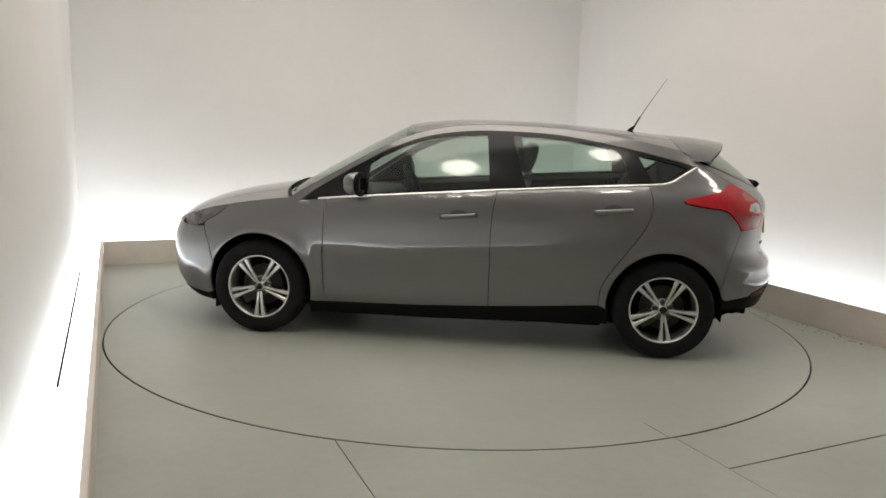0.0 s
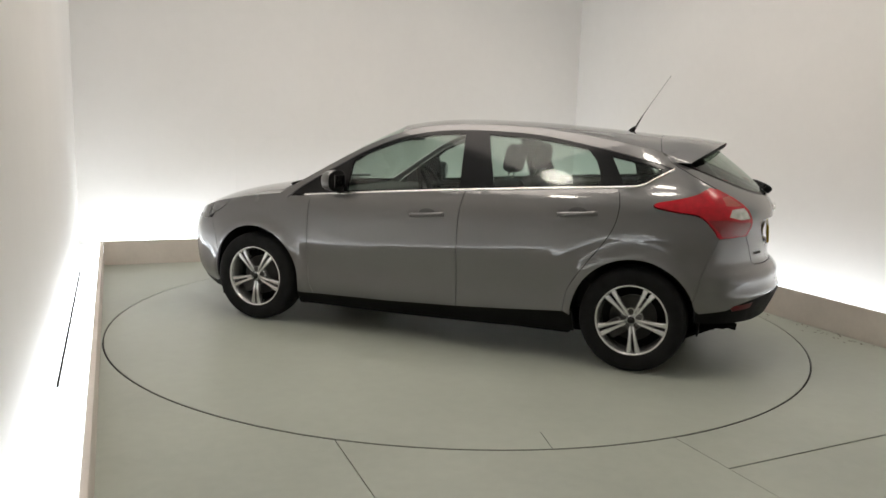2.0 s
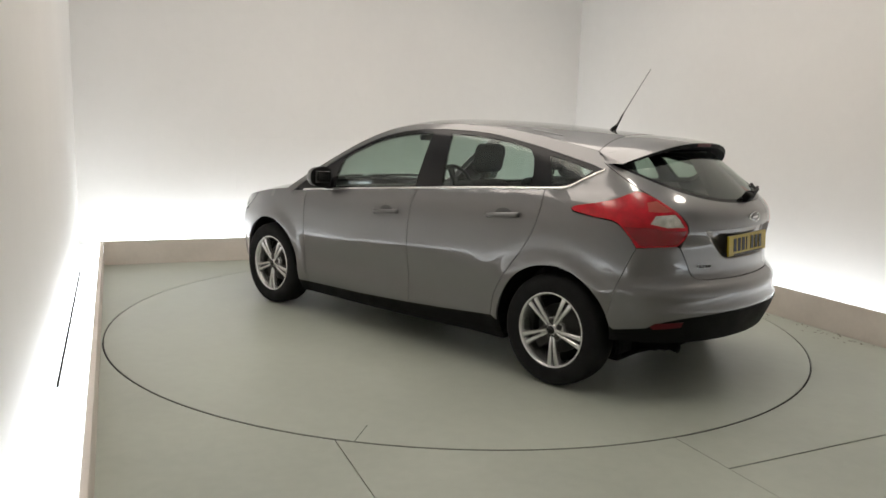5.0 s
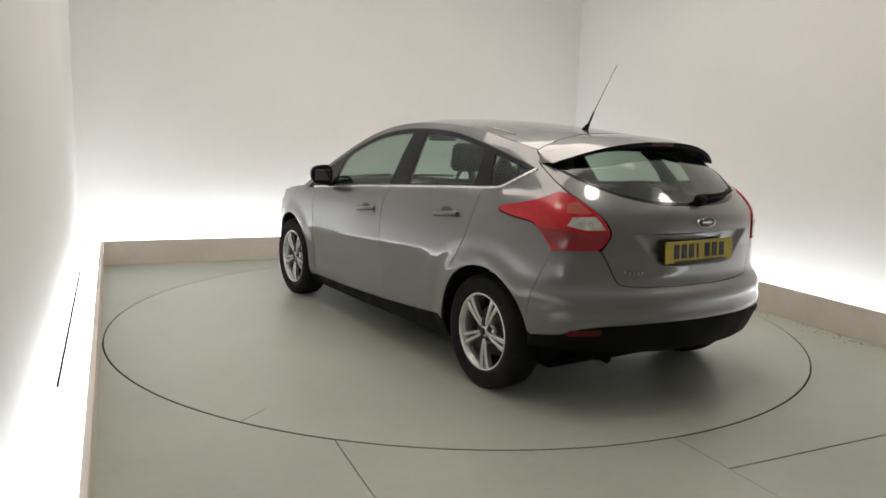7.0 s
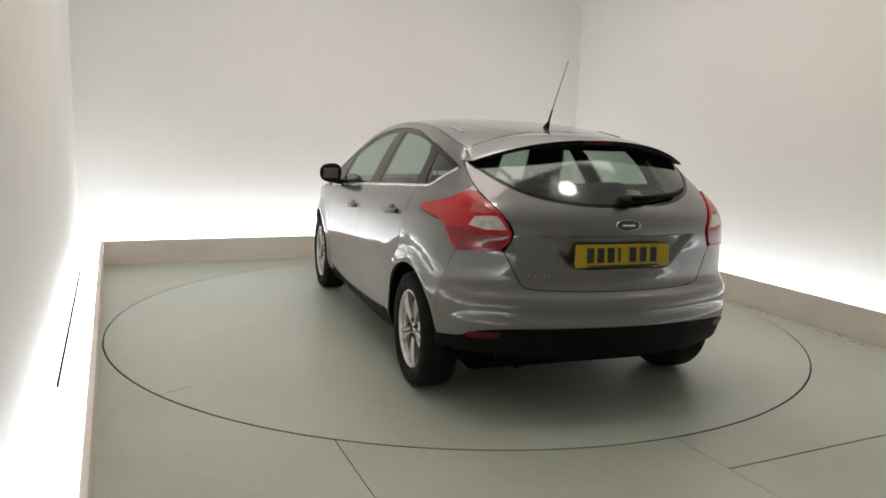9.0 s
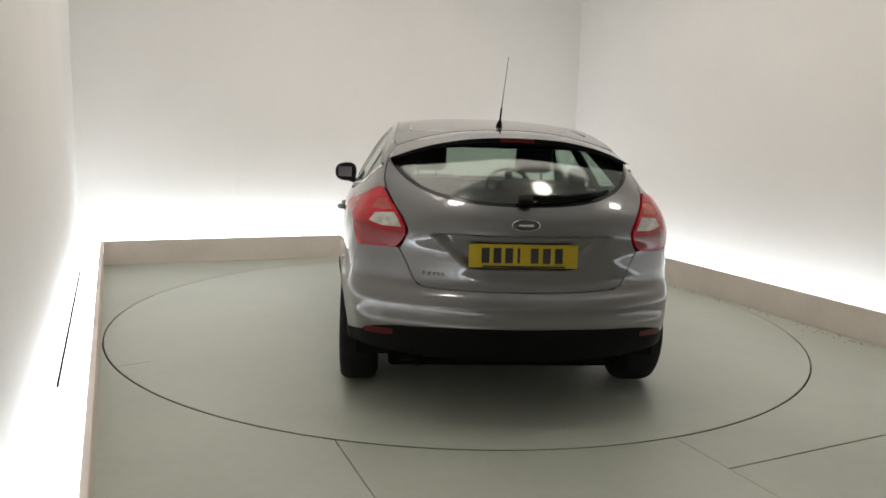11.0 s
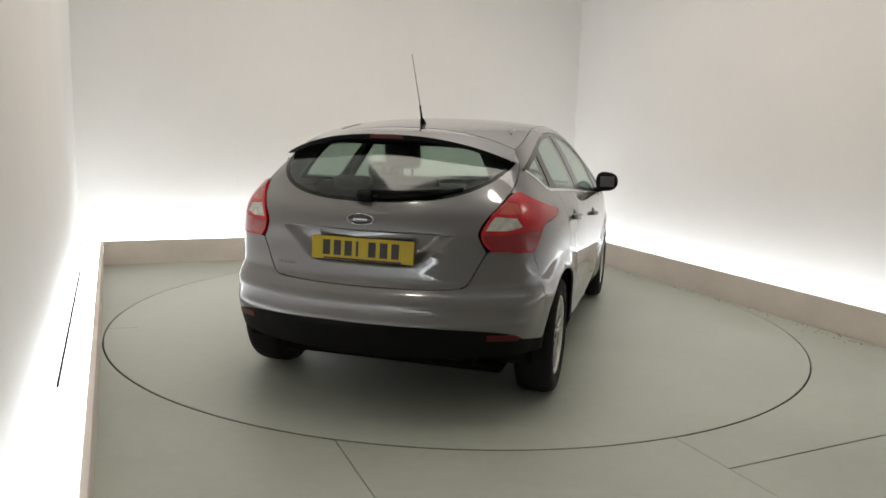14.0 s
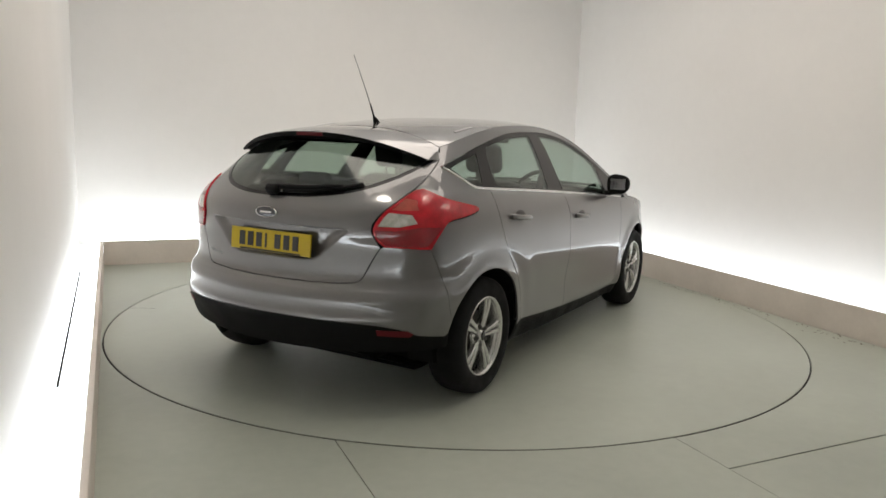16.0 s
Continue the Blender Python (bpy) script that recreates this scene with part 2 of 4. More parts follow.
headliner_cloth = material("headliner_cloth", (0.30, 0.28, 0.25), 0.9, vary=0.06, scale=9)
side_glass = glass_material("side_glass", (0.58, 0.67, 0.62), 0.06, 0.08)
rear_glass = glass_material("rear_glass", (0.50, 0.58, 0.51), 0.085, 0.08)


# ---- the car's shape: x forward, y to its left, z up from the ground, origin between the axles ----
def smooth_curve(pts, soft=0.35):
    """Monotone cubic through the points, its curvature evened out over about soft knot spacings."""
    xs = np.array([p[0] for p in pts], float)
    ys = np.array([p[1] for p in pts], float)
    h = np.diff(xs)
    d = np.diff(ys) / h
    m = np.empty(len(xs))
    m[0], m[-1] = d[0], d[-1]
    for i in range(1, len(xs) - 1):
        if d[i - 1] * d[i] <= 0:
            m[i] = 0
        else:
            w1, w2 = 2 * h[i] + h[i - 1], h[i] + 2 * h[i - 1]
            m[i] = (w1 + w2) / (w1 / d[i - 1] + w2 / d[i])
    step = (xs[-1] - xs[0]) / 1500
    wide = soft * float(np.median(h))
    n = int(3 * wide / step) + 1
    gx = xs[0] + step * np.arange(-n, 1501 + n)
    k = np.clip(np.searchsorted(xs, gx, side="right") - 1, 0, len(h) - 1)
    t = (gx - xs[k]) / h[k]
    gy = (1 + 2 * t) * (1 - t) ** 2 * ys[k] + t * (1 - t) ** 2 * h[k] * m[k] + t * t * (3 - 2 * t) * ys[k + 1] + t * t * (t - 1) * h[k] * m[k + 1]
    gy = np.where(gx < xs[0], ys[0] + m[0] * (gx - xs[0]), np.where(gx > xs[-1], ys[-1] + m[-1] * (gx - xs[-1]), gy))
    ker = np.exp(-0.5 * (step * np.arange(-n, n + 1) / wide) ** 2)
    out = np.convolve(gy, ker / ker.sum(), mode="valid")
    x0 = xs[0]

    def f(x):
        q = (x - x0) / step
        if q <= 0:
            return float(out[0])
        if q >= 1500:
            return float(out[1500])
        i = int(q)
        return float(out[i] + (out[i + 1] - out[i]) * (q - i))

    return f


WHEELS = ((1.324, 0.0), (-1.324, 0.0))
AXLE, TYRE = 0.315, 0.316
rear_x = smooth_curve([(0.15, -1.98), (0.28, -2.05), (0.40, -2.105), (0.45, -2.124), (0.48, -2.134), (0.50, -2.132), (0.518, -2.120), (0.55, -2.114), (0.58, -2.116), (0.605, -2.110), (0.627, -2.094), (0.646, -2.053), (0.70, -2.045), (0.82, -2.045), (0.92, -2.06), (0.98, -2.058), (1.03, -2.03), (1.07, -1.993), (1.165, -1.89), (1.27, -1.758), (1.33, -1.680), (1.45, -1.53)])
nose_x = smooth_curve([(0.15, 2.02), (0.25, 2.12), (0.38, 2.17), (0.52, 2.18), (0.62, 2.165), (0.72, 2.12), (0.80, 2.06), (1.5, 2.04)])
rear_round = smooth_curve([(0, 0), (0.1, 0.19), (0.2, 0.372), (0.3, 0.545), (0.4, 0.712), (0.5, 0.846), (0.6, 0.910), (0.7, 0.941), (0.8, 0.960), (0.9, 0.976), (1.0, 0.987), (1.1, 0.995), (1.2, 0.999), (1.3, 1.0), (3, 1.0)])
nose_round = smooth_curve([(0, 0), (0.1, 0.22), (0.2, 0.43), (0.3, 0.61), (0.4, 0.74), (0.5, 0.83), (0.6, 0.895), (0.7, 0.940), (0.8, 0.968), (0.9, 0.984), (1.0, 0.994), (1.1, 0.999), (1.25, 1.0), (3, 1.0)])
belt_z = smooth_curve([(-2.3, 1.13), (-1.6, 1.108), (-1.22, 1.09), (-0.82, 1.064), (-0.245, 1.021), (0.55, 0.955), (1.03, 0.912), (1.5, 0.86), (2.3, 0.78)])
house_w = smooth_curve([(0.80, 0.905), (0.9, 0.882), (1.0, 0.848), (1.1, 0.797), (1.2, 0.740), (1.3, 0.678), (1.38, 0.620), (1.43, 0.572), (1.5, 0.47)])
low_w = smooth_curve([(0.10, 0.79), (0.20, 0.845), (0.27, 0.878), (0.33, 0.889), (0.42, 0.888), (0.52, 0.896), (0.60, 0.906), (0.66, 0.909), (0.75, 0.908)])
crease_z = smooth_curve([(-1.2, 0.745), (-0.956, 0.723), (-0.205, 0.664), (0.543, 0.593), (0.858, 0.54), (1.1, 0.50)])
rail_z = smooth_curve([(-1.75, 1.215), (-1.6, 1.258), (-1.45, 1.298), (-1.2, 1.347), (-0.916, 1.394), (-0.586, 1.428), (-0.2, 1.437), (0.06, 1.424), (0.289, 1.378), (0.508, 1.288), (0.724, 1.165), (0.939, 1.035), (1.12, 0.925)])
roof_z = smooth_curve([(-1.8, 1.325), (-1.64, 1.365), (-1.319, 1.408), (-0.856, 1.446), (-0.452, 1.470), (-0.03, 1.476), (0.232, 1.460), (0.456, 1.430), (0.55, 1.40)])
hood_edge_z = smooth_curve([(1.0, 0.935), (1.12, 0.922), (1.3, 0.90), (1.5, 0.868), (1.7, 0.825), (1.88, 0.765), (2.05, 0.68)])
hood_mid_z = smooth_curve([(1.2, 0.985), (1.5, 0.948), (1.75, 0.90), (1.95, 0.835), (2.07, 0.77), (2.15, 0.70)])


def bell(x, c, s):
    return math.exp(-((x - c) / s) ** 2)


def width(x, z):
    """Half width of the full section, before the ends are rounded off."""
    zb = belt_z(x)
    if z >= zb:
        w = house_w(z)
    elif z <= 0.68:
        w = low_w(z)
    else:
        w = 0.9085 - (0.9085 - house_w(zb) - 0.010 * min(1.0, max(0.0, (x + 1.45) / 0.3))) * ((z - 0.68) / (zb - 0.68)) ** (2.0 + 2.2 * min(1.0, max(0.0, (x + 1.9) / 0.5)))
    if z < zb:
        # crease along the doors, hollow below it
        k = max(0.0, 1 - max(0.0, abs(x + 0.05) - 0.40) / 0.80)
        dz = z - crease_z(x)
        w += 0.0085 * k * k * (3 - 2 * k) * math.exp(-math.hypot(dz, 0.024) / 0.065) - 0.003 * k * bell(z, 0.43, 0.09)
        # flared wheel arches
        for wx, _ in WHEELS:
            r = math.hypot(x - wx, z - AXLE)
            w += (0.013 if wx < 0 else 0.020) * bell(r, 0.375, 0.055)
            w += (0.0042 * bell(r, 0.535, 0.075) if wx < 0 else 0.002 * bell(r, 0.50, 0.12)) * min(1.0, max(0.0, (z - AXLE) / 0.25))
    return w


def side_y(x, z):
    return width(x, z) * rear_round(math.sqrt(max(x - rear_x(z), 0))) * nose_round(math.sqrt(max(nose_x(z) - x, 0)))


def on_side(a, z):
    return Vector((a, side_y(a, z), z))


def on_rear(a, z):
    x = rear_x(z) + a * a
    return Vector((x, math.copysign(width(x, z) * rear_round(abs(a)), a), z))


def on_nose(a, z):
    x = nose_x(z) - a * a
    return Vector((x, math.copysign(width(x, z) * nose_round(abs(a)), a), z))


def s2r(x, z):
    """Side view to the rear sheet's own coordinates."""
    return (math.sqrt(max(x - rear_x(z), 0)), z)


def b2r(y, z):
    """Rear view to the rear sheet's own coordinates."""
    lo, hi = 0.0, 1.25
    for _ in range(30):
        mid = (lo + hi) / 2
        if on_rear(mid, z).y < abs(y):
            lo = mid
        else:
            hi = mid
    return (math.copysign(lo, y), z)


def s2n(x, z):
    return (math.sqrt(max(nose_x(z) - x, 0)), z)


def spline(pts, n=6):
    """Catmull-Rom through the points."""
    p = [Vector(q) for q in pts]
    p = [2 * p[0] - p[1]] + p + [2 * p[-1] - p[-2]]
    out = []
    for i in range(1, len(p) - 2):
        for k in range(n):
            t = k / n
            q = 0.5 * ((2 * p[i]) + (p[i + 1] - p[i - 1]) * t + (2 * p[i - 1] - 5 * p[i] + 4 * p[i + 1] - p[i + 2]) * t * t + (3 * p[i] - p[i - 1] - 3 * p[i + 1] + p[i + 2]) * t ** 3)
            out.append(tuple(q))
    out.append(tuple(p[-2]))
    return out


def dense(pts, step, close=True):
    out = []
    for i in range(len(pts) if close else len(pts) - 1):
        a, b = pts[i], pts[(i + 1) % len(pts)]
        n = max(1, int(math.hypot(b[0] - a[0], b[1] - a[1]) / step))
        out += [(a[0] + (b[0] - a[0]) * k / n, a[1] + (b[1] - a[1]) * k / n) for k in range(n)]
    return out


def inside(p, poly):
    c = False
    j = len(poly) - 1
    for i in range(len(poly)):
        a, b = poly[i], poly[j]
        if (a[1] > p[1]) != (b[1] > p[1]) and p[0] < (b[0] - a[0]) * (p[1] - a[1]) / (b[1] - a[1]) + a[0]:
            c = not c
        j = i
    return c


def tidy(poly):
    out = []
    for q in poly:
        if not out or math.hypot(q[0] - out[-1][0], q[1] - out[-1][1]) > 1e-4:
            out.append(q)
    if math.hypot(out[0][0] - out[-1][0], out[0][1] - out[-1][1]) < 1e-4:
        out.pop()
    return out


def area(poly):
    return sum(poly[i - 1][0] * poly[i][1] - poly[i][0] * poly[i - 1][1] for i in range(len(poly))) / 2


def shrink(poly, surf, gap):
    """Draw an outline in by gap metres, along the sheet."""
    s = 1 if area(poly) > 0 else -1
    out = []
    n = len(poly)
    for i, (a, z) in enumerate(poly):
        e = 1e-3
        ka = max((surf(a + e, z) - surf(a - e, z)).length / (2 * e), 0.05)
        kz = max((surf(a, z + e) - surf(a, z - e)).length / (2 * e), 0.05)
        acc = Vector((0, 0))
        for j, k in ((i - 1, i), (i, (i + 1) % n)):
            t = Vector(((poly[k][0] - poly[j][0]) * ka, (poly[k][1] - poly[j][1]) * kz))
            if t.length > 0:
                t.normalize()
                acc += Vector((-t.y, t.x)) * s
        if acc.length > 0:
            acc.normalize()
        out.append((a + acc.x * gap / ka, z + acc.y * gap / kz))
    return out


def sheet(name, surf, poly, mat, parent, holes=(), grid=(0.045, 0.045), gap=0.0022, lift=0.0, depth=0.014, flip=False, label="", step=0.03, even=2e-3):
    """A curved panel over an outline on the car's surface, with its edge turned in; flip: mirrored to the car's other side."""
    poly = dense(tidy(poly), step)
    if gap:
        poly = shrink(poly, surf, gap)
    rings = [poly] + [dense(tidy(h), step) for h in holes]
    pts, edges, base = [], [], []
    for ring in rings:
        o = len(pts)
        base.append(o)
        pts += [Vector(q) for q in ring]
        edges += [(o + i, o + (i + 1) % len(ring)) for i in range(len(ring))]
    a0, a1 = min(q[0] for q in poly), max(q[0] for q in poly)
    z0, z1 = min(q[1] for q in poly), max(q[1] for q in poly)
    rim = np.array([(q.x, q.y) for q in pts])
    na, nz = int((a1 - a0) / grid[0]) + 1, int((z1 - z0) / grid[1]) + 1
    for i in range(na + 1):
        for j in range(nz + 1):
            q = (a0 + (i + 0.5 * (j % 2)) * (a1 - a0) / na, z0 + (z1 - z0) * j / nz)
            d = np.min(((rim[:, 0] - q[0]) / grid[0]) ** 2 + ((rim[:, 1] - q[1]) / grid[1]) ** 2)
            if d > 0.16 and inside(q, poly) and not any(inside(q, h) for h in rings[1:]):
                pts.append(Vector(q))
    vs, _, fs, *_ = delaunay_2d_cdt(pts, edges, [], 0, 1e-6)
    sign = -1 if flip else 1
    me_v, me_n = [], []
    for v in vs:
        e = even
        da = surf(v.x + e, v.y) - surf(v.x - e, v.y)
        dz = surf(v.x, v.y + e) - surf(v.x, v.y - e)
        n = da.cross(dz)
        n.normalize()
        p = surf(v.x, v.y)
        if n.dot(Vector((p.x * 0.15, p.y, 0.0 if surf is not on_rear and surf is not on_nose else 0))) < 0 and surf is on_side:
            n = -n
        if surf is on_rear and n.dot(Vector((-1, p.y, 0))) < 0:
            n = -n
        if surf is on_nose and n.dot(Vector((1, p.y, 0))) < 0:
            n = -n
        p = p + n * lift
        me_v.append(Vector((p.x, sign * p.y, p.z)))
        me_n.append(Vector((n.x, sign * n.y, n.z)))
    faces = []
    for f in fs:
        c = (sum(vs[i].x for i in f) / len(f), sum(vs[i].y for i in f) / len(f))
        if inside(c, poly) and not any(inside(c, h) for h in rings[1:]):
            n = (me_v[f[1]] - me_v[f[0]]).cross(me_v[f[2]] - me_v[f[0]])
            faces.append(list(f) if n.dot(me_n[f[0]]) > 0 else list(reversed(f)))
    return finish(name, me_v, me_n, faces, mat, parent, depth, label)


def finish(name, me_v, me_n, faces, mat, parent, depth, label):
    count = {}
    for f in faces:
        for i in range(len(f)):
            a, b = f[i], f[(i + 1) % len(f)]
            count[(a, b)] = count.get((a, b), 0) + 1
    border = [e for e in count if (e[1], e[0]) not in count]
    verts, norms = list(me_v), list(me_n)
    n_top = len(faces)
    if depth:
        top, low = {}, {}
        for a, b in border:
            side_n = (me_v[b] - me_v[a]).cross(me_n[a])
            if side_n.length > 0:
                side_n.normalize()
            for i in (a, b):
                if i not in top:
                    top[i] = len(verts)
                    verts.append(me_v[i])
                    norms.append(side_n)
                    low[i] = len(verts)
                    verts.append(me_v[i] - me_n[i] * depth)
                    norms.append(side_n)
            faces.append([top[b], top[a], low[a], low[b]])
    me = bpy.data.meshes.new(name)
    me.from_pydata([tuple(v) for v in verts], [], faces)
    me.materials.append(mat)
    for p in me.polygons:
        p.use_smooth = True
    me.normals_split_custom_set_from_vertices([tuple(n) for n in norms])
    me.validate()
    ob = new(name, me)
    ob.parent = parent
    if label:
        ob["label"] = label
    return ob


def patch(name, f, nu, nv, mat, parent, depth=0.012, label="", up=(0, 0, 1)):
    """A panel from a map of the unit square."""
    vs, ns, faces = [], [], []
    up = Vector(up)
    for j in range(nv + 1):
        for i in range(nu + 1):
            u, v = i / nu, j / nv
            e = 1e-3
            n = (f(u + e, v) - f(u - e, v)).cross(f(u, v + e) - f(u, v - e))
            n.normalize()
            if n.dot(up) < 0:
                n = -n
            vs.append(f(u, v))
            ns.append(n)
    for j in range(nv):
        for i in range(nu):
            q = [j * (nu + 1) + i, j * (nu + 1) + i + 1, (j + 1) * (nu + 1) + i + 1, (j + 1) * (nu + 1) + i]
            n = (vs[q[1]] - vs[q[0]]).cross(vs[q[2]] - vs[q[0]])
            faces.append(q if n.dot(ns[q[0]]) > 0 else q[::-1])
    return finish(name, vs, ns, faces, mat, parent, depth, label)


def tube(points, r, n=8, taper=None):
    bm = bmesh.new()
    pts = [Vector(p) for p in points]
    rings = []
    for i, p in enumerate(pts):
        t = (pts[min(i + 1, len(pts) - 1)] - pts[max(i - 1, 0)]).normalized()
        a = t.cross(Vector((0.3, 0.9, 0.2))).normalized()
        b = t.cross(a)
        rr = r if taper is None else r + (taper - r) * i / (len(pts) - 1)
        rings.append([bm.verts.new(p + a * rr * math.cos(2 * math.pi * k / n) + b * rr * math.sin(2 * math.pi * k / n)) for k in range(n)])
    for i in range(len(rings) - 1):
        for k in range(n):
            bm.faces.new((rings[i][k], rings[i][(k + 1) % n], rings[i + 1][(k + 1) % n], rings[i + 1][k]))
    bm.faces.new(rings[0])
    bm.faces.new(rings[-1])
    bmesh.ops.recalc_face_normals(bm, faces=bm.faces[:])
    return bm


def arch(wx, r, a0, a1, n=26):
    return [(wx + r * math.cos(math.radians(a0 + (a1 - a0) * i / n)), AXLE + 0.005 + r * math.sin(math.radians(a0 + (a1 - a0) * i / n))) for i in range(n + 1)]


# outlines in side view (x, z)
SILL = [(0.99, 0.235), (0.262, 0.252), (-0.512, 0.296), (-0.975, 0.33)]
CUT_FRONT = spline([(0.862, 0.925), (0.872, 0.86), (0.879, 0.70), (0.884, 0.50), (0.875, 0.33), (0.852, 0.238)])
CUT_B = spline([(-0.247, 1.018), (-0.232, 0.93), (-0.220, 0.80), (-0.219, 0.55), (-0.219, 0.276)])
CUT_C = spline([(-1.190, 1.086), (-1.208, 1.03), (-1.213, 0.96), (-1.190, 0.86), (-1.130, 0.755), (-1.06, 0.66), (-0.99, 0.56), (-0.93, 0.45), (-0.915, 0.33)])
DLO_LOW = spline([(1.03, 0.914), (0.55, 0.957), (-0.245, 1.023), (-0.82, 1.066), (-1.22, 1.093), (-1.32, 1.108), (-1.39, 1.148), (-1.49, 1.208)], 8)
DLO_TOP = spline([(-1.49, 1.208), (-1.40, 1.236), (-1.199, 1.282), (-0.916, 1.338), (-0.586, 1.385), (-0.2, 1.396), (0.062, 1.380), (0.289, 1.334), (0.508, 1.246), (0.724, 1.122), (0.939, 0.985), (1.03, 0.914)], 8)
ARCH_R = 0.362
FRONT_GLASS = [(0.60, 0.972), (0.60, 1.165)] + spline([(0.52, 1.222), (0.30, 1.312), (0.07, 1.358), (-0.155, 1.374)]) + [(-0.20, 1.034)]
REAR_GLASS = [(-0.425, 1.052)] + spline([(-0.315, 1.375), (-0.586, 1.362), (-0.80, 1.337), (-0.975, 1.306)]) + spline([(-1.03, 1.25), (-1.065, 1.17), (-1.075, 1.10)])
QUARTER_GLASS = [(-1.215, 1.115)] + spline([(-1.12, 1.272), (-1.22, 1.254), (-1.35, 1.226), (-1.43, 1.204)]) + spline([(-1.40, 1.18), (-1.36, 1.15), (-1.30, 1.122)])
GATE_EDGE = [(0.650, 1.105), (0.657, 1.15), (0.650, 1.20), (0.636, 1.245)]


def door(name, outline, parent, flip, handle_x, glass, glass_name):
    d = sheet(name, on_side, outline, paint, parent, flip=flip, grid=(0.035, 0.014), step=0.02, even=0.014)
    s = -1 if flip else 1
    hz = belt_z(handle_x) - 0.145
    # handle: a dark patch painted for the recess's shade, and a bowed grip
    sheet("handle_shade", on_side, [(handle_x + 0.055 * math.cos(a), hz + 0.012 + 0.026 * math.sin(a)) for a in [i * math.pi / 10 for i in range(20)]], trim_grey, d, grid=(0.02, 0.02), gap=0, lift=0.0015, depth=0.004, flip=flip, step=0.012)
    grip = []
    for i in range(15):
        x = handle_x - 0.115 + 0.23 * i / 14
        k = math.sin(math.pi * i / 14) ** 0.45
        grip.append((x, s * (side_y(x, hz) + 0.004 + 0.026 * k), hz + (handle_x - x) * 0.07))
    bm = tube(grip, 0.012, 8)
    bmesh.ops.scale(bm, vec=(1, 1, 1.25), space=Matrix.Translation((0, 0, -hz)), verts=bm.verts[:])
    part("handle", bm, paint, d, "body-coloured pull handle", smooth=True)
    pane = sheet(glass_name, on_side, glass, side_glass, d, grid=(0.06, 0.06), gap=0, lift=-0.004, depth=0, flip=flip, label="green-tinted side window")
    pane.visible_shadow = False
    return d


def half_car(car, flip):
    s = -1 if flip else 1
    # fender
    fender = [(q[0], q[1]) for q in reversed(CUT_FRONT)] + [(0.93, 0.918), (1.03, 0.912), (1.10, 0.925)] + [(x, hood_edge_z(x)) for x in (1.2, 1.3, 1.4, 1.5)] + spline([(1.545, 0.848), (1.63, 0.785), (1.72, 0.735), (1.735, 0.70)]) + [(1.70, 0.60), (1.66, 0.46)] + arch(1.324, ARCH_R, 23, 192)[0:] + [(0.93, 0.237)]
    sheet("fender", on_side, fender, paint, car, flip=flip)
    # doors
    front = [q for q in CUT_FRONT] + [(0.262, 0.252), (-0.219, 0.276)] + CUT_B[::-1] + [q for q in DLO_LOW[::-1] if -0.24 < q[0] < 0.86]
    door("front_door", front, car, flip, -0.01, FRONT_GLASS, "window")
    rear = [q for q in CUT_B] + [(-0.512, 0.296), (-0.90, 0.326)] + CUT_C[::-1] + [q for q in DLO_LOW[::-1] if -1.185 < q[0] < -0.25]
    door("rear_door", rear, car, flip, -0.975, REAR_GLASS, "window")
    # side frame and quarter panel in one pressing
    rail = [(x, rail_z(x)) for x in np.linspace(1.12, -1.40, 60)]
    frame_poly = CUT_C[::-1] + [q for q in DLO_LOW if q[0] < -1.20] + DLO_TOP[1:] + [(1.06, 0.90)] + rail + [None] + spline([(-1.69, 1.106), (-1.62, 1.064), (-1.52, 1.036), (-1.425, 1.016), (-1.40, 1.004)]) + spline([(-1.40, 1.002), (-1.425, 0.986), (-1.537, 0.968), (-1.66, 0.95), (-1.735, 0.885), (-1.77, 0.828)]) + spline([(-1.77, 0.825), (-1.74, 0.74), (-1.70, 0.62), (-1.665, 0.46)]) + arch(-1.324, ARCH_R, 157, -2)[0:] + [(-0.96, 0.33)]
    cut = frame_poly.index(None)
    rp = [s2r(*q) for q in dense(tidy(frame_poly[:cut]), 0.03, False) + [frame_poly[cut - 1]]] + [b2r(*q) for q in spline(GATE_EDGE[::-1], 6)] + [s2r(*q) for q in dense(tidy(frame_poly[cut + 1:]), 0.03, False)]
    sheet("quarter_panel", on_rear, rp, paint, car, flip=flip, grid=(0.028, 0.045), step=0.02)
    # black window surround with its three panes
    sheet("window_surround", on_side, DLO_LOW + DLO_TOP[1:], gloss_black, car, holes=(FRONT_GLASS, REAR_GLASS, QUARTER_GLASS), flip=flip, lift=-0.002, depth=0.02, label="gloss black window surround and pillars")
    pane = sheet("quarter_window", on_side, QUARTER_GLASS, side_glass, car, gap=0, lift=-0.005, depth=0, flip=flip, label="green-tinted quarter window")
    pane.visible_shadow = False
    # chrome strip along the belt
    strip = DLO_LOW[2:]
    bm = bmesh.new()
    rows = []
    for x, z in strip:
        y = side_y(x, z)
        rows.append([bm.verts.new((x, s * (y + dy), z + dz)) for dy, dz in ((-0.008, -0.009), (0.0065, -0.008), (0.0085, 0.0), (0.0045, 0.008), (-0.010, 0.009))])
    for p, q in zip(rows, rows[1:]):
        for i in range(4):
            bm.faces.new((p[i], p[i + 1], q[i + 1], q[i]))
    bmesh.ops.recalc_face_normals(bm, faces=bm.faces[:])
    part("belt_trim", bm, chrome, car, "bright chrome strip under the windows", smooth=True)
    # black sill
    sill = [(0.985, 0.233)] + SILL[1:] + [(-0.985, 0.20), (-0.5, 0.175), (0.2, 0.155), (0.975, 0.15)]
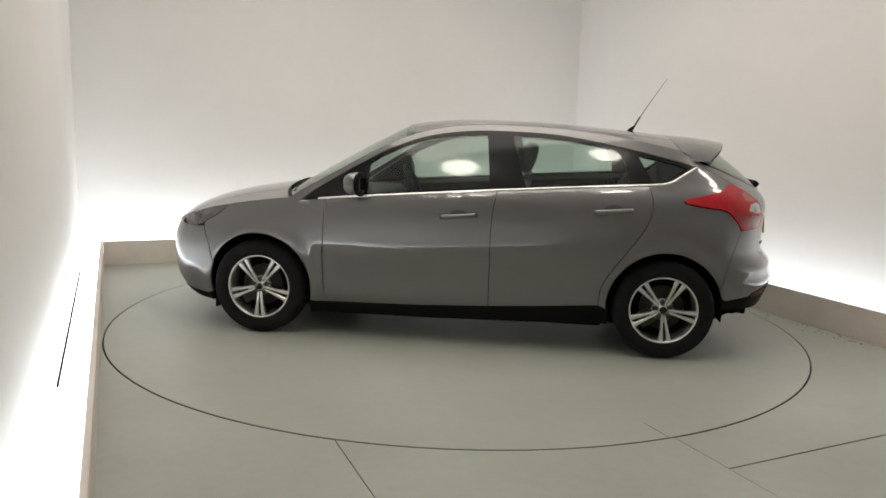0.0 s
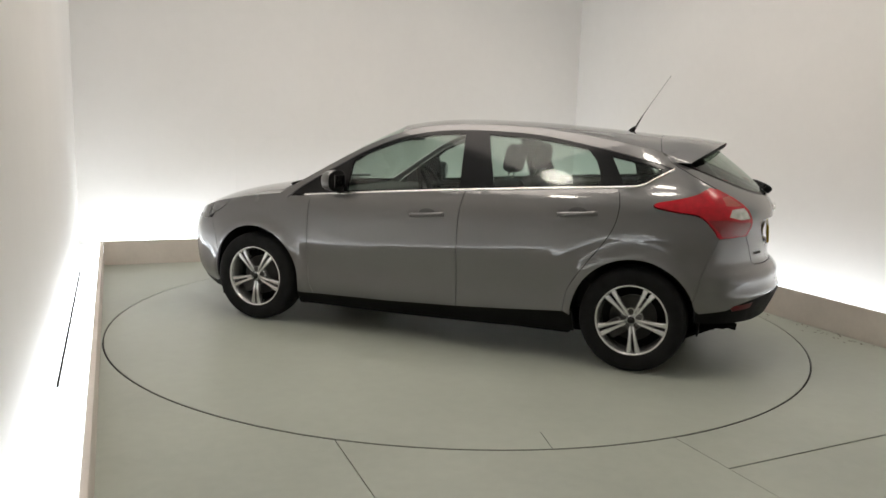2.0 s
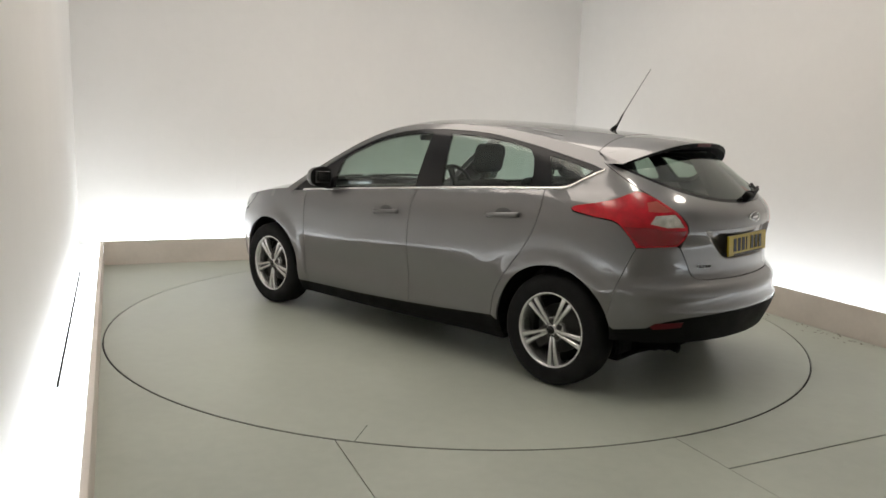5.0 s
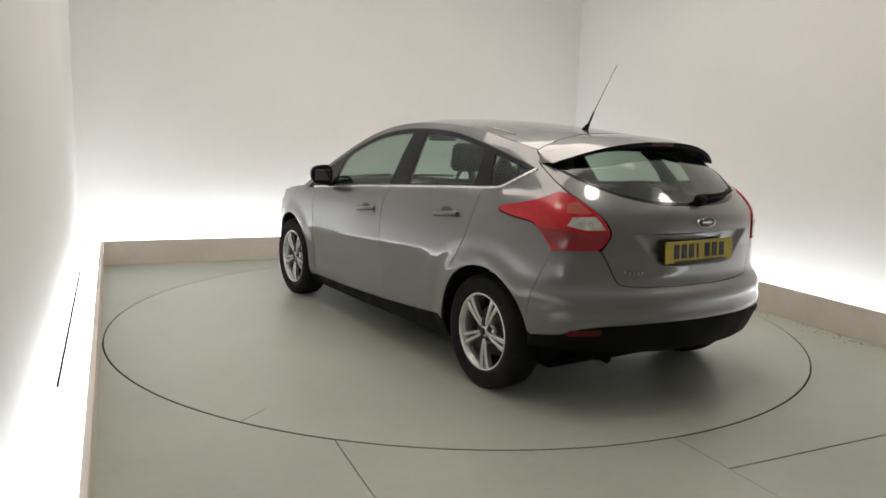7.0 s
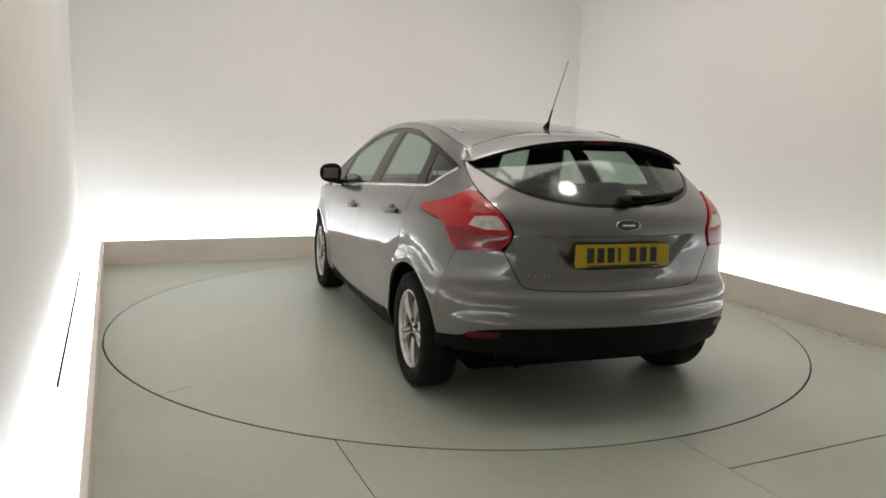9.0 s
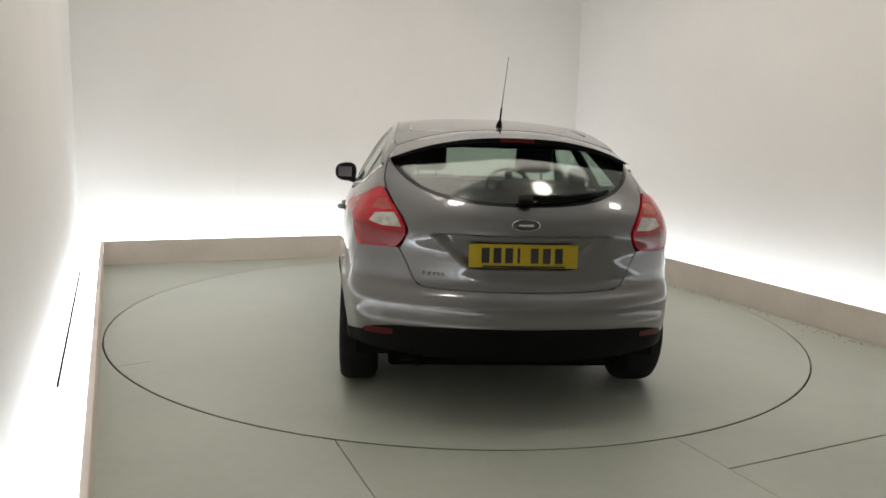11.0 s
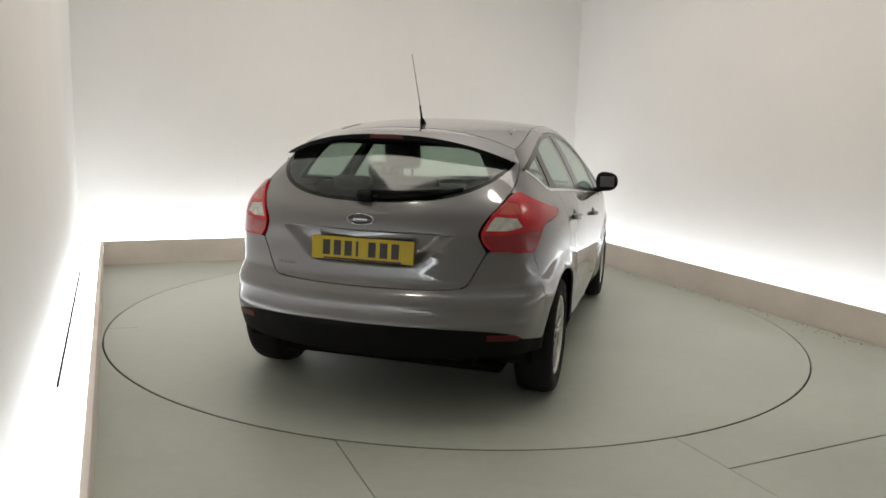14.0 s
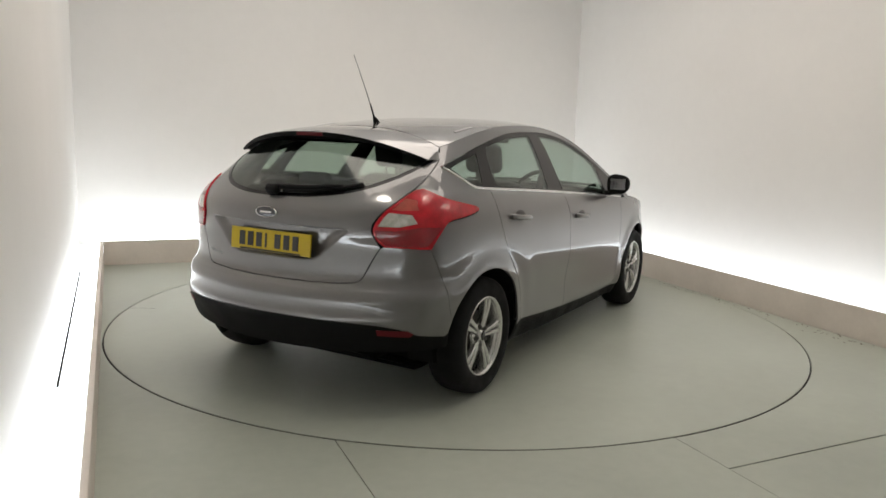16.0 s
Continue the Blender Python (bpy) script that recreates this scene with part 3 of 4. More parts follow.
    sheet("sill", on_side, sill, black_plastic, car, flip=flip, lift=-0.006, gap=0.0, depth=0.08, label="black plastic sill")
    # dark inner shell behind the panel gaps, the door linings above it
    inner = [(1.60, 0.72), (1.2, 0.86), (0.9, 0.90), (0.5, 0.94), (-0.25, 1.0), (-0.82, 1.045), (-1.2, 1.07), (-1.55, 1.0), (-1.62, 0.93), (-1.72, 0.75)] + arch(-1.324, 0.40, 140, 0) + [(-0.6, 0.22), (0.6, 0.18)] + arch(1.324, 0.40, 180, 40)
    sheet("inner_shell", on_side, inner, under_black, car, flip=flip, lift=-0.035, gap=0, depth=0, grid=(0.09, 0.09))
    # tail lamp with a clear reversing lens
    lamp_side = spline([(-1.69, 1.108), (-1.62, 1.066), (-1.52, 1.038), (-1.425, 1.018), (-1.402, 1.004)], 4) + spline([(-1.402, 1.002), (-1.425, 0.988), (-1.537, 0.970), (-1.66, 0.952), (-1.733, 0.885), (-1.768, 0.828)], 4)
    lamp = [s2r(*q) for q in lamp_side] + [b2r(y, z) for y, z in spline([(0.60, 0.836), (0.566, 0.875), (0.552, 0.925), (0.580, 0.99), (0.622, 1.05), (0.655, 1.100)], 4)]
    lens = [b2r(y, z) for y, z in ((0.728, 0.952), (0.66, 0.934), (0.572, 0.936), (0.590, 0.972), (0.608, 1.000), (0.70, 0.992))]
    low = [b2r(y, z) for y, z in ((0.735, 0.842), (0.608, 0.846), (0.574, 0.88), (0.563, 0.918), (0.65, 0.916), (0.735, 0.934))] + [s2r(-1.705, 0.930), s2r(-1.752, 0.882), s2r(-1.785, 0.842)]
    amber = [b2r(y, z) for y, z in ((0.616, 1.012), (0.655, 1.008), (0.715, 1.010), (0.690, 1.055), (0.645, 1.064))]
    tail = sheet("tail_lamp", on_rear, lamp, lamp_red, car, holes=(lens, low, amber), flip=flip, grid=(0.02, 0.025), lift=0.008, depth=0.03, step=0.015, label="large red tail lamp with clear reversing lens")
    sheet("reversing_lens", on_rear, lens, lamp_clear, tail, flip=flip, grid=(0.02, 0.02), lift=0.0065, gap=0.001, depth=0.01, step=0.012, label="clear lens")
    sheet("lower_lens", on_rear, low, lamp_dark_red, tail, flip=flip, grid=(0.02, 0.02), lift=0.007, gap=0.001, depth=0.01, step=0.012, label="dark red lens")
    sheet("indicator_lens", on_rear, amber, lamp_amber, tail, flip=flip, grid=(0.02, 0.02), lift=0.007, gap=0.001, depth=0.01, step=0.012, label="smoky orange-red lens")
    # headlamp
    head = [s2n(*q) for q in spline([(1.535, 0.852), (1.63, 0.785), (1.72, 0.735), (1.80, 0.695), (1.88, 0.69)], 4) + spline([(1.90, 0.70), (1.93, 0.75), (1.88, 0.772), (1.70, 0.826), (1.60, 0.848)], 4)]
    hl = sheet("headlamp", on_nose, head, head_clear, car, flip=flip, grid=(0.03, 0.03), lift=0.002, depth=0.02, label="swept-back clear headlamp")
    sheet("reflector", on_nose, [s2n(1.80 + 0.035 * math.cos(a), 0.755 + 0.03 * math.sin(a)) for a in [i * math.pi / 8 for i in range(16)]], mirror_dark, hl, flip=flip, grid=(0.02, 0.02), gap=0, lift=0.004, depth=0.003, step=0.01)
    # door mirror
    bm = bmesh.new()
    bmesh.ops.create_icosphere(bm, subdivisions=4, radius=1.0)
    for v in bm.verts:
        q = v.co
        n = (abs(q.x) ** 2.4 + abs(q.y) ** 2.7 + abs(q.z) ** 2.7) ** (1 / 2.6)
        q = q / n
        v.co = Vector((q.x * 0.085 if q.x > 0 else q.x * 0.05, q.y * 0.096, q.z * 0.078 * (1 - 0.10 * s * q.y)))
    mirror = part("door_mirror", bm, paint, car, "grey door mirror with black housing", smooth=True)
    mirror.matrix_basis = pose(0.66, s * 0.938, 1.037, 0, 0, s * -8) @ Matrix.Diagonal((0.8, 0.84, 0.9, 1))
    bm = bmesh.new()
    bmesh.ops.create_icosphere(bm, subdivisions=4, radius=1.0)
    for v in bm.verts:
        q = v.co
        n = (abs(q.x) ** 4 + abs(q.y) ** 2.7 + abs(q.z) ** 2.7) ** (1 / 2.9)
        q = q / n
        v.co = Vector((q.x * 0.018, q.y * 0.0985, q.z * 0.0805 * (1 - 0.10 * s * q.y)))
    part("housing", bm, black_plastic, mirror, "black mirror housing", smooth=True).matrix_basis = pose(-0.040, 0, 0)
    part("mirror_glass", box(-0.071, -0.064, -0.066, 0.066, -0.044, 0.046, 0.003), mirror_dark, mirror)
    part("foot", tube([(0.02, s * -0.15, -0.085), (-0.01, s * -0.09, -0.078), (-0.02, s * -0.02, -0.055)], 0.026, 10), black_plastic, mirror, smooth=True)
    # wheel-arch liners
    for wx in (1.324, -1.324):
        bm = bmesh.new()
        rows = []
        for x, z in arch(wx, ARCH_R + 0.012, -12, 192, 24):
            rows.append([bm.verts.new((x, s * y, z)) for y in (side_y(x, max(z, 0.30)) - 0.03, 0.60, 0.50)])
        for p, q in zip(rows, rows[1:]):
            for i in range(2):
                bm.faces.new((p[i], p[i + 1], q[i + 1], q[i]))
        bm.faces.new([r[2] for r in rows])
        part("arch_liner", bm, under_black, car)
    # mudguard flap behind the rear arch, jack-point edge
    part("mud_flap", box(-1.70, -1.688, min(s * 0.62, s * 0.76), max(s * 0.62, s * 0.76), 0.24, 0.40, 0.003), black_plastic, car)
    # air deflector before the front wheel
    part("air_deflector", box(1.655, 1.672, min(s * 0.60, s * 0.80), max(s * 0.60, s * 0.80), 0.135, 0.25, 0.004), black_plastic, car, "small black air deflector")
    # rear reflector in the black lower bumper
    sheet("reflector", on_rear, [b2r(y, z) for y, z in ((0.61, 0.421), (0.735, 0.412), (0.75, 0.428), (0.735, 0.443), (0.61, 0.450))], high_red, car, flip=flip, grid=(0.03, 0.03), lift=0.006, gap=0, depth=0.012, step=0.02, label="red rear reflector")
    # cover flap of the roof mount
    def ditch(u, v):
        p = roof_point(0.5 + s * (0.430 + 0.015 * (u - 0.5)), v)
        return p + Vector((0, 0, 0.0025 + 0.002 * (1 - (2 * u - 1) ** 2)))

    patch("roof_flap", lambda u, v: ditch(u, 0.17 + 0.13 * v), 4, 8, trim_grey_light, car, depth=0.006, label="dark grey cover flap in the roof edge")


def wheel_meshes():
    tyre = revolve([(0.205, 0.075), (0.215, 0.088), (0.232, 0.099), (0.262, 0.1035), (0.287, 0.100), (0.303, 0.090), (0.312, 0.072), (0.316, 0.045), (0.3165, 0.0), (0.316, -0.045), (0.312, -0.072), (0.303, -0.09), (0.262, -0.1035), (0.215, -0.088)], 72)
    rim = revolve([(0.199, 0.072), (0.204, 0.089), (0.212, 0.092), (0.217, 0.086), (0.214, 0.076), (0.205, 0.070), (0.198, 0.05), (0.19, 0.0), (0.19, -0.08)], 72)
    back = revolve([(0.0, -0.03), (0.19, -0.03)], 36)
    disc = revolve([(0.0, 0.012), (0.05, 0.012), (0.055, 0.0), (0.139, 0.0), (0.139, -0.02), (0.06, -0.02)], 48)
    hub = revolve([(0.0, 0.079), (0.024, 0.078), (0.029, 0.074), (0.031, 0.066), (0.060, 0.064), (0.070, 0.056), (0.072, 0.03)], 40)
    cap = revolve([(0.0, 0.083), (0.018, 0.0825), (0.0235, 0.079), (0.0245, 0.074)], 24)
    nut = revolve([(0.0, 0.079), (0.0085, 0.079), (0.0095, 0.070), (0.0165, 0.0695), (0.0175, 0.060), (0.0175, 0.050)], 12)
    spoke = bmesh.new()
    for sg in (-1, 1):
        rows = []
        for k in range(7):
            t = k / 6
            r = 0.040 + 0.166 * t
            hw = 0.0088 + 0.0082 * t ** 2
            c = sg * (hw + 0.001 + 0.0085 * t)
            y = 0.070 + 0.010 * math.sin(math.pi * t * 0.8) + 0.004 * t
            rows.append([spoke.verts.new(v) for v in ((r, y - 0.035, c - hw), (r, y - 0.006, c - hw), (r, y, c - hw * 0.55), (r, y, c + hw * 0.55), (r, y - 0.006, c + hw), (r, y - 0.035, c + hw))])
        for p, q in zip(rows, rows[1:]):
            for i in range(6):
                spoke.faces.new((p[i], p[(i + 1) % 6], q[(i + 1) % 6], q[i]))
    # web between the two arms near the hub
    w = [spoke.verts.new(v) for v in ((0.04, 0.066, -0.012), (0.085, 0.062, -0.014), (0.085, 0.062, 0.014), (0.04, 0.066, 0.012))]
    spoke.faces.new(w)
    bmesh.ops.recalc_face_normals(spoke, faces=spoke.faces[:])
    return {"tyre": to_mesh("tyre", tyre, rubber, True), "rim": to_mesh("rim", rim, alloy, True), "barrel": to_mesh("barrel", back, under_black), "brake_disc": to_mesh("brake_disc", disc, dark_steel, True),
            "hub": to_mesh("hub", hub, alloy, True), "cap": to_mesh("cap", cap, gloss_black, True), "nut": to_mesh("nut", nut, dark_steel), "spoke": to_mesh("spoke", spoke, alloy)}


def wheel(car, wx, s, data, spin):
    w = new("wheel")
    w.parent = car
    w["label"] = "silver alloy wheel with five split spokes and black tyre"
    w.matrix_basis = pose(wx, s * (0.802 if wx > 0 else 0.776), AXLE, 0, 0, 0 if s > 0 else 180)
    for name in ("tyre", "rim", "barrel", "brake_disc", "hub", "cap"):
        part(name, data[name], None, w)
    for k in range(5):
        a = spin + 72 * k
        part("spoke", data["spoke"], None, w).matrix_basis = pose(0, 0, 0, 0, a, 0)
        part("nut", data["nut"], None, w).matrix_basis = pose(0, 0, 0, 0, a + 36, 0) @ pose(0.050, 0, 0)
    bm = box(-0.05, 0.05, -0.02, 0.035, -0.05, 0.05, 0.012)
    part("caliper", bm, dark_steel, w).matrix_basis = pose(0, 0, 0, 0, 35, 0) @ pose(0.12, 0, 0)


def roof_point(u, v):
    """u from the car's right to its left, v from back to front."""
    e = 2 * u - 1
    x0, x1 = -1.40 + 0.055 * (1 - e * e), 0.30 + 0.14 * (1 - e * e)
    x = x0 + (x1 - x0) * v
    ze, zc = rail_z(x), roof_z(x)
    return Vector((x, e * (side_y(x, ze) - 0.004), ze + (zc - ze) * (1 - abs(e) ** 2.3)))


def screen_point(u, v):
    e = 2 * u - 1
    xe = 1.10 + (0.30 - 1.10) * v
    ze = rail_z(xe)
    xc, zc = 1.26 + (0.44 - 1.26) * v, 0.960 + (roof_z(0.44) - 0.960) * (v + 0.07 * v * (1 - v))
    k = 1 - abs(e) ** 2.2
    return Vector((xe + (xc - xe) * k, e * (side_y(xe, ze) - 0.004), ze + (zc - ze) * k))


def hood_point(u, v):
    e = 2 * u - 1
    k = 1 - abs(e) ** 2.4
    x = (1.12 + 0.17 * k) + ((1.90 + 0.19 * k) - (1.12 + 0.17 * k)) * v
    xe = 1.12 + 0.78 * v
    ze = hood_edge_z(xe)
    zc = hood_mid_z(1.29 + 0.80 * v)
    return Vector((x, e * (side_y(xe, ze) - 0.003), ze + (zc - ze) * (1 - abs(e) ** 2.0)))


def spoiler_edge(e):
    """Trailing edge of the roof spoiler."""
    y = 0.632 * e
    return Vector((-1.738 + 0.165 * abs(e) ** 2.6, y, 1.368 - 0.121 * abs(e) ** 2.4))


def spoiler_point(u, v):
    e = 2 * u - 1
    a = roof_point(u, 0.0)
    b = spoiler_edge(e)
    p = a.lerp(b, v)
    p.z += 0.009 * math.sin(math.pi * v) * (1 - abs(e) ** 3)
    return p


def spoiler_under(u, v):
    e = 0.965 * (2 * u - 1)
    b = spoiler_edge(e) + Vector((0.006, 0, -0.022 * (1 - 0.45 * abs(e) ** 4)))
    z = 1.328 - 0.066 * abs(e) ** 2.4
    q = on_rear(*b2r(max(abs(0.62 * e), 1e-4), z))
    a = Vector((q.x - 0.003, 0.62 * e, z))
    return b.lerp(a, v)


def spoiler_lip(u, v):
    e = 0.965 * (2 * u - 1)
    b = spoiler_edge(e)
    return b.lerp(b + Vector((0.006, 0, -0.022 * (1 - 0.45 * abs(e) ** 4))), v)


def rear_end(car):
    gate_half = [(0.0, 0.648), (0.25, 0.649), (0.44, 0.654), (0.495, 0.668), (0.522, 0.705), (0.55, 0.765), (0.585, 0.83)]
    half = [b2r(max(y, 1e-4), z) for y, z in spline(gate_half, 5) + spline([(0.562, 0.875), (0.548, 0.925), (0.578, 0.99), (0.62, 1.05), (0.650, 1.105)], 5) + spline(GATE_EDGE, 6) + [(0.628, 1.272), (0.575, 1.306), (0.45, 1.330), (0.24, 1.344)]]
    outline = half + [(-a, z) for a, z in reversed(half)]
    gh = [(0.0, 1.050), (0.2, 1.055), (0.36, 1.075), (0.47, 1.107), (0.55, 1.150), (0.598, 1.193), (0.622, 1.235), (0.610, 1.264), (0.56, 1.292), (0.45, 1.316), (0.25, 1.330)]
    gl = [b2r(max(y, 1e-4), z) for y, z in spline(gh, 5)]
    gl = gl + [(-a, z) for a, z in reversed(gl)]
    rec = [b2r(y, z) for y, z in ((0.10, 0.745), (0.27, 0.75), (0.455, 0.918), (0.25, 0.922), (0.0001, 0.922))]
    rec = [(0.0, 0.745)] + rec
    rec = rec + [(-a, z) for a, z in reversed(rec[1:-1])]
    gate = sheet("tailgate", on_rear, outline, paint, car, holes=(gl, rec), grid=(0.024, 0.025), step=0.02, gap=0.0052)
    pane = sheet("rear_window", on_rear, gl, rear_glass, gate, grid=(0.02, 0.02), gap=0, lift=-0.002, depth=0, step=0.02, label="tinted rear window")
    pane.visible_shadow = False
    band_o = [(a * 1.0, z) for a, z in gl]
    band_i = shrink(dense(tidy(gl), 0.02), on_rear, 0.022)
    sheet("window_seal", on_rear, band_o, gloss_black, gate, holes=(band_i,), grid=(0.03, 0.03), gap=0.0005, lift=0.001, depth=0.004, step=0.02)

    # plate recess
    def dent(a, z):
        p = on_rear(a, z)
        k = min(1.0, max(0.0, (z - 0.745) / 0.04)) * min(1.0, max(0.0, (0.922 - z) / 0.012)) * min(1.0, max(0.0, (0.28 + (z - 0.75) * 1.07 - abs(p.y)) / 0.09))
        p.x += 0.034 * k * k * (3 - 2 * k)
        return p

    rv = dense(tidy(rec), 0.02)
    sheet_dent(car, gate, rv, dent)
    number_plate(car)
    # maker's oval, plain
    oval = revolve([(0.0, 0.006), (0.9, 0.004), (1.0, 0.0)], 40)
    bmesh.ops.scale(oval, vec=(0.063, 1, 0.024), verts=oval.verts[:])
    b = part("badge", oval, badge_blue, car, "plain oval badge, dark blue with bright ring", smooth=True)
    b.matrix_basis = pose(rear_x(0.972) - 0.003, 0, 0.972, 0, 0, 90) @ pose(0, 0, 0, 4, 0, 0)
    ring = revolve([(0.95, 0.004), (0.98, 0.008), (1.02, 0.007), (1.04, 0.0)], 40)
    bmesh.ops.scale(ring, vec=(0.066, 1, 0.026), verts=ring.verts[:])
    part("ring", ring, chrome, b, smooth=True)
    bar = box(-0.035, 0.035, 0.005, 0.008, -0.005, 0.004, 0.001)
    part("mark", bar, chrome, b)
    # model script, plain bars
    for y0, y1 in ((0.475, 0.452), (0.448, 0.43), (0.426, 0.408), (0.404, 0.388), (0.384, 0.366)):
        z = 0.722 + (0.004 if y0 > 0.47 else 0)
        p = on_rear(*b2r((y0 + y1) / 2, z))
        m = box(-0.0015, 0.0015, -(y0 - y1) / 2, (y0 - y1) / 2, -0.007, 0.007)
        part("model_mark", m, trim_grey_light, gate).matrix_basis = pose(p.x - 0.0015, p.y, p.z, 0, 0, 18)
    # rear wiper
    wz = 1.072
    boss = part("wiper", box(-0.03, 0.015, -0.036, 0.036, -0.022, 0.022, 0.012, 3), black_plastic, gate, "black rear wiper", smooth=True)
    boss.matrix_basis = pose(rear_x(wz) - 0.018, 0.0, wz + 0.015, 0, -40, 0)
    pts = [on_rear(*b2r(-y if y > 0 else 1e-4, z)) + Vector((-0.026, 0, 0.012)) for y, z in ((0.01, 1.085), (0.1, 1.086), (0.2, 1.09), (0.30, 1.098), (0.36, 1.104))]
    part("wiper_arm", tube(pts, 0.015, 8, 0.008), black_plastic, gate, smooth=True)
    pts = [on_rear(*b2r(-y, z)) + Vector((-0.011, 0, 0.004)) for y, z in ((0.06, 1.072), (0.16, 1.078), (0.26, 1.088), (0.36, 1.104), (0.44, 1.122))]
    part("wiper_blade", tube(pts, 0.009, 6), rubber, gate, smooth=True)
    # spoiler with its dark underside and the high brake light
    patch("spoiler", spoiler_point, 36, 12, paint, gate, depth=0)
    patch("spoiler_lip", spoiler_lip, 36, 2, black_plastic, gate, depth=0, up=(-1, 0, 0), label="black trailing edge of the spoiler")
    patch("spoiler_underside", spoiler_under, 36, 6, black_plastic, gate, depth=0, up=(0, 0, -1))
    patch("high_brake_light", lambda u, v: spoiler_lip(0.43 + 0.14 * u, 0.1 + 0.85 * v) + Vector((-0.0025, 0, -0.001)), 12, 2, high_red, gate, depth=0.003, up=(-1, 0, 0), label="dark red high brake light")
    for s in (-1, 1):
        def gill(u, v, s=s):
            a = roof_point(0.5 + 0.5 * s, 0.0).lerp(spoiler_edge(s), u)
            q = on_rear(*b2r(0.637, 1.243))
            x0, z0 = -1.415, rail_z(-1.415) - 0.004
            p0 = Vector((x0, side_y(x0, z0) - 0.002, z0))
            b = p0.lerp(q, u)
            b.y = s * b.y
            w = a.lerp(b, v)
            w.y += s * 0.006 * math.sin(math.pi * v) * (1 - u)
            return w
        patch("spoiler_cheek", gill, 10, 3, paint, gate, depth=0, up=(0, s, 0))

    seam = [roof_point(k / 40, 0.0) + Vector((0, 0, -0.0006)) for k in range(41)]
    part("roof_seam", tube(seam, 0.0022, 5), black_plastic, gate)
    # bumper: painted above, black below
    top = spline([(-1.77, 0.825), (-1.74, 0.74), (-1.70, 0.62), (-1.665, 0.46)], 5)
    ap = arch(-1.324, ARCH_R, 157, 166, 3)
    edge = [s2r(*q) for q in top] + [s2r(*q) for q in ap] + [s2r(-1.70, 0.392), s2r(-1.844, 0.415)] + [b2r(y, z) for y, z in spline([(0.70, 0.452), (0.60, 0.470), (0.40, 0.482), (0.2, 0.488), (0.0001, 0.489)], 4)]
    rim_up = [b2r(max(y, 1e-4), z) for y, z in spline(gate_half, 5)]
    left_low = [q for q in edge if q[0] > 2e-3]
    left_up = [q for q in rim_up if q[0] > 2e-3] + [b2r(0.60, 0.836), s2r(-1.766, 0.826)]
    full = left_low + [(0.0, 0.489)] + [(-a, z) for a, z in reversed(left_low)] + [(-a, z) for a, z in reversed(left_up)] + [(0.0, 0.648)] + left_up
    sheet("rear_bumper", on_rear, full, paint, car, grid=(0.03, 0.03), step=0.02, gap=0.0004, depth=0.03)
    lo = [q for q in edge if q[0] > 2e-3][len(top) + len(ap) - 1:]
    bl = [s2r(-1.676, 0.335), s2r(-1.80, 0.335)] + [b2r(y, z) for y, z in ((0.70, 0.332), (0.5, 0.322), (0.25, 0.32))]
    full = lo + [(0.0, 0.489)] + [(-a, z) for a, z in reversed(lo)] + [(-a, z) for a, z in bl] + [(0.0, 0.32)] + list(reversed(bl))
    sheet("lower_bumper", on_rear, full, black_plastic, car, grid=(0.04, 0.03), step=0.025, gap=0.001, lift=0.002, depth=0.18, label="black plastic lower bumper")


def sheet_dent(car, gate, outline, surf):
    """The recess round the number plate, normals taken from the dented form."""
    pts = [Vector(q) for q in outline]
    n = len(pts)
    edges = [(i, (i + 1) % n) for i in range(n)]
    rim = np.array([(q.x, q.y) for q in pts])
    for i in range(-34, 35):
        for j in range(0, 40):
            q = (i * 0.0155, 0.747 + j * 0.0045)
            d = np.min((rim[:, 0] - q[0]) ** 2 + (rim[:, 1] - q[1]) ** 2)
            if d > 1.2e-5 and inside(q, outline):
                pts.append(Vector(q))
    vs, _, fs, *_ = delaunay_2d_cdt(pts, edges, [], 0, 1e-7)
    mv, mn, faces = [], [], []
    for v in vs:
        e = 1.5e-3
        nn = (surf(v.x + e, v.y) - surf(v.x - e, v.y)).cross(surf(v.x, v.y + e) - surf(v.x, v.y - e)).normalized()
        mv.append(surf(v.x, v.y))
        mn.append(nn if nn.x < 0 else -nn)
    for f in fs:
        c = (sum(vs[i].x for i in f) / 3, sum(vs[i].y for i in f) / 3)
        if inside(c, outline):
            g = (mv[f[1]] - mv[f[0]]).cross(mv[f[2]] - mv[f[0]])
            faces.append(list(f) if g.dot(mn[f[0]]) > 0 else list(reversed(f)))
    finish("plate_recess", mv, mn, faces, paint, gate, 0, "")


def number_plate(car):
    pl = part("number_plate", box(-0.006, 0.006, -0.26, 0.26, -0.0555, 0.0555, 0.003), plate_yellow, car, "yellow number plate with dark bars")
    pl.matrix_basis = pose(rear_x(0.82) + 0.012, 0, 0.822, 0, 4, 0)
    # seven characters as plain upright bars
    ys = [0.182, 0.126, 0.070, 0.024, -0.052, -0.110, -0.168]
    for k, y in enumerate(ys):
        w = 0.0185 if k != 3 else 0.006
        part("bar", box(-0.0085, -0.0055, y - w, y + w, -0.034, 0.038), print_black, pl)
    part("maker_bar", box(-0.0085, -0.0055, -0.20, 0.195, -0.0535, -0.0455), print_black, pl)


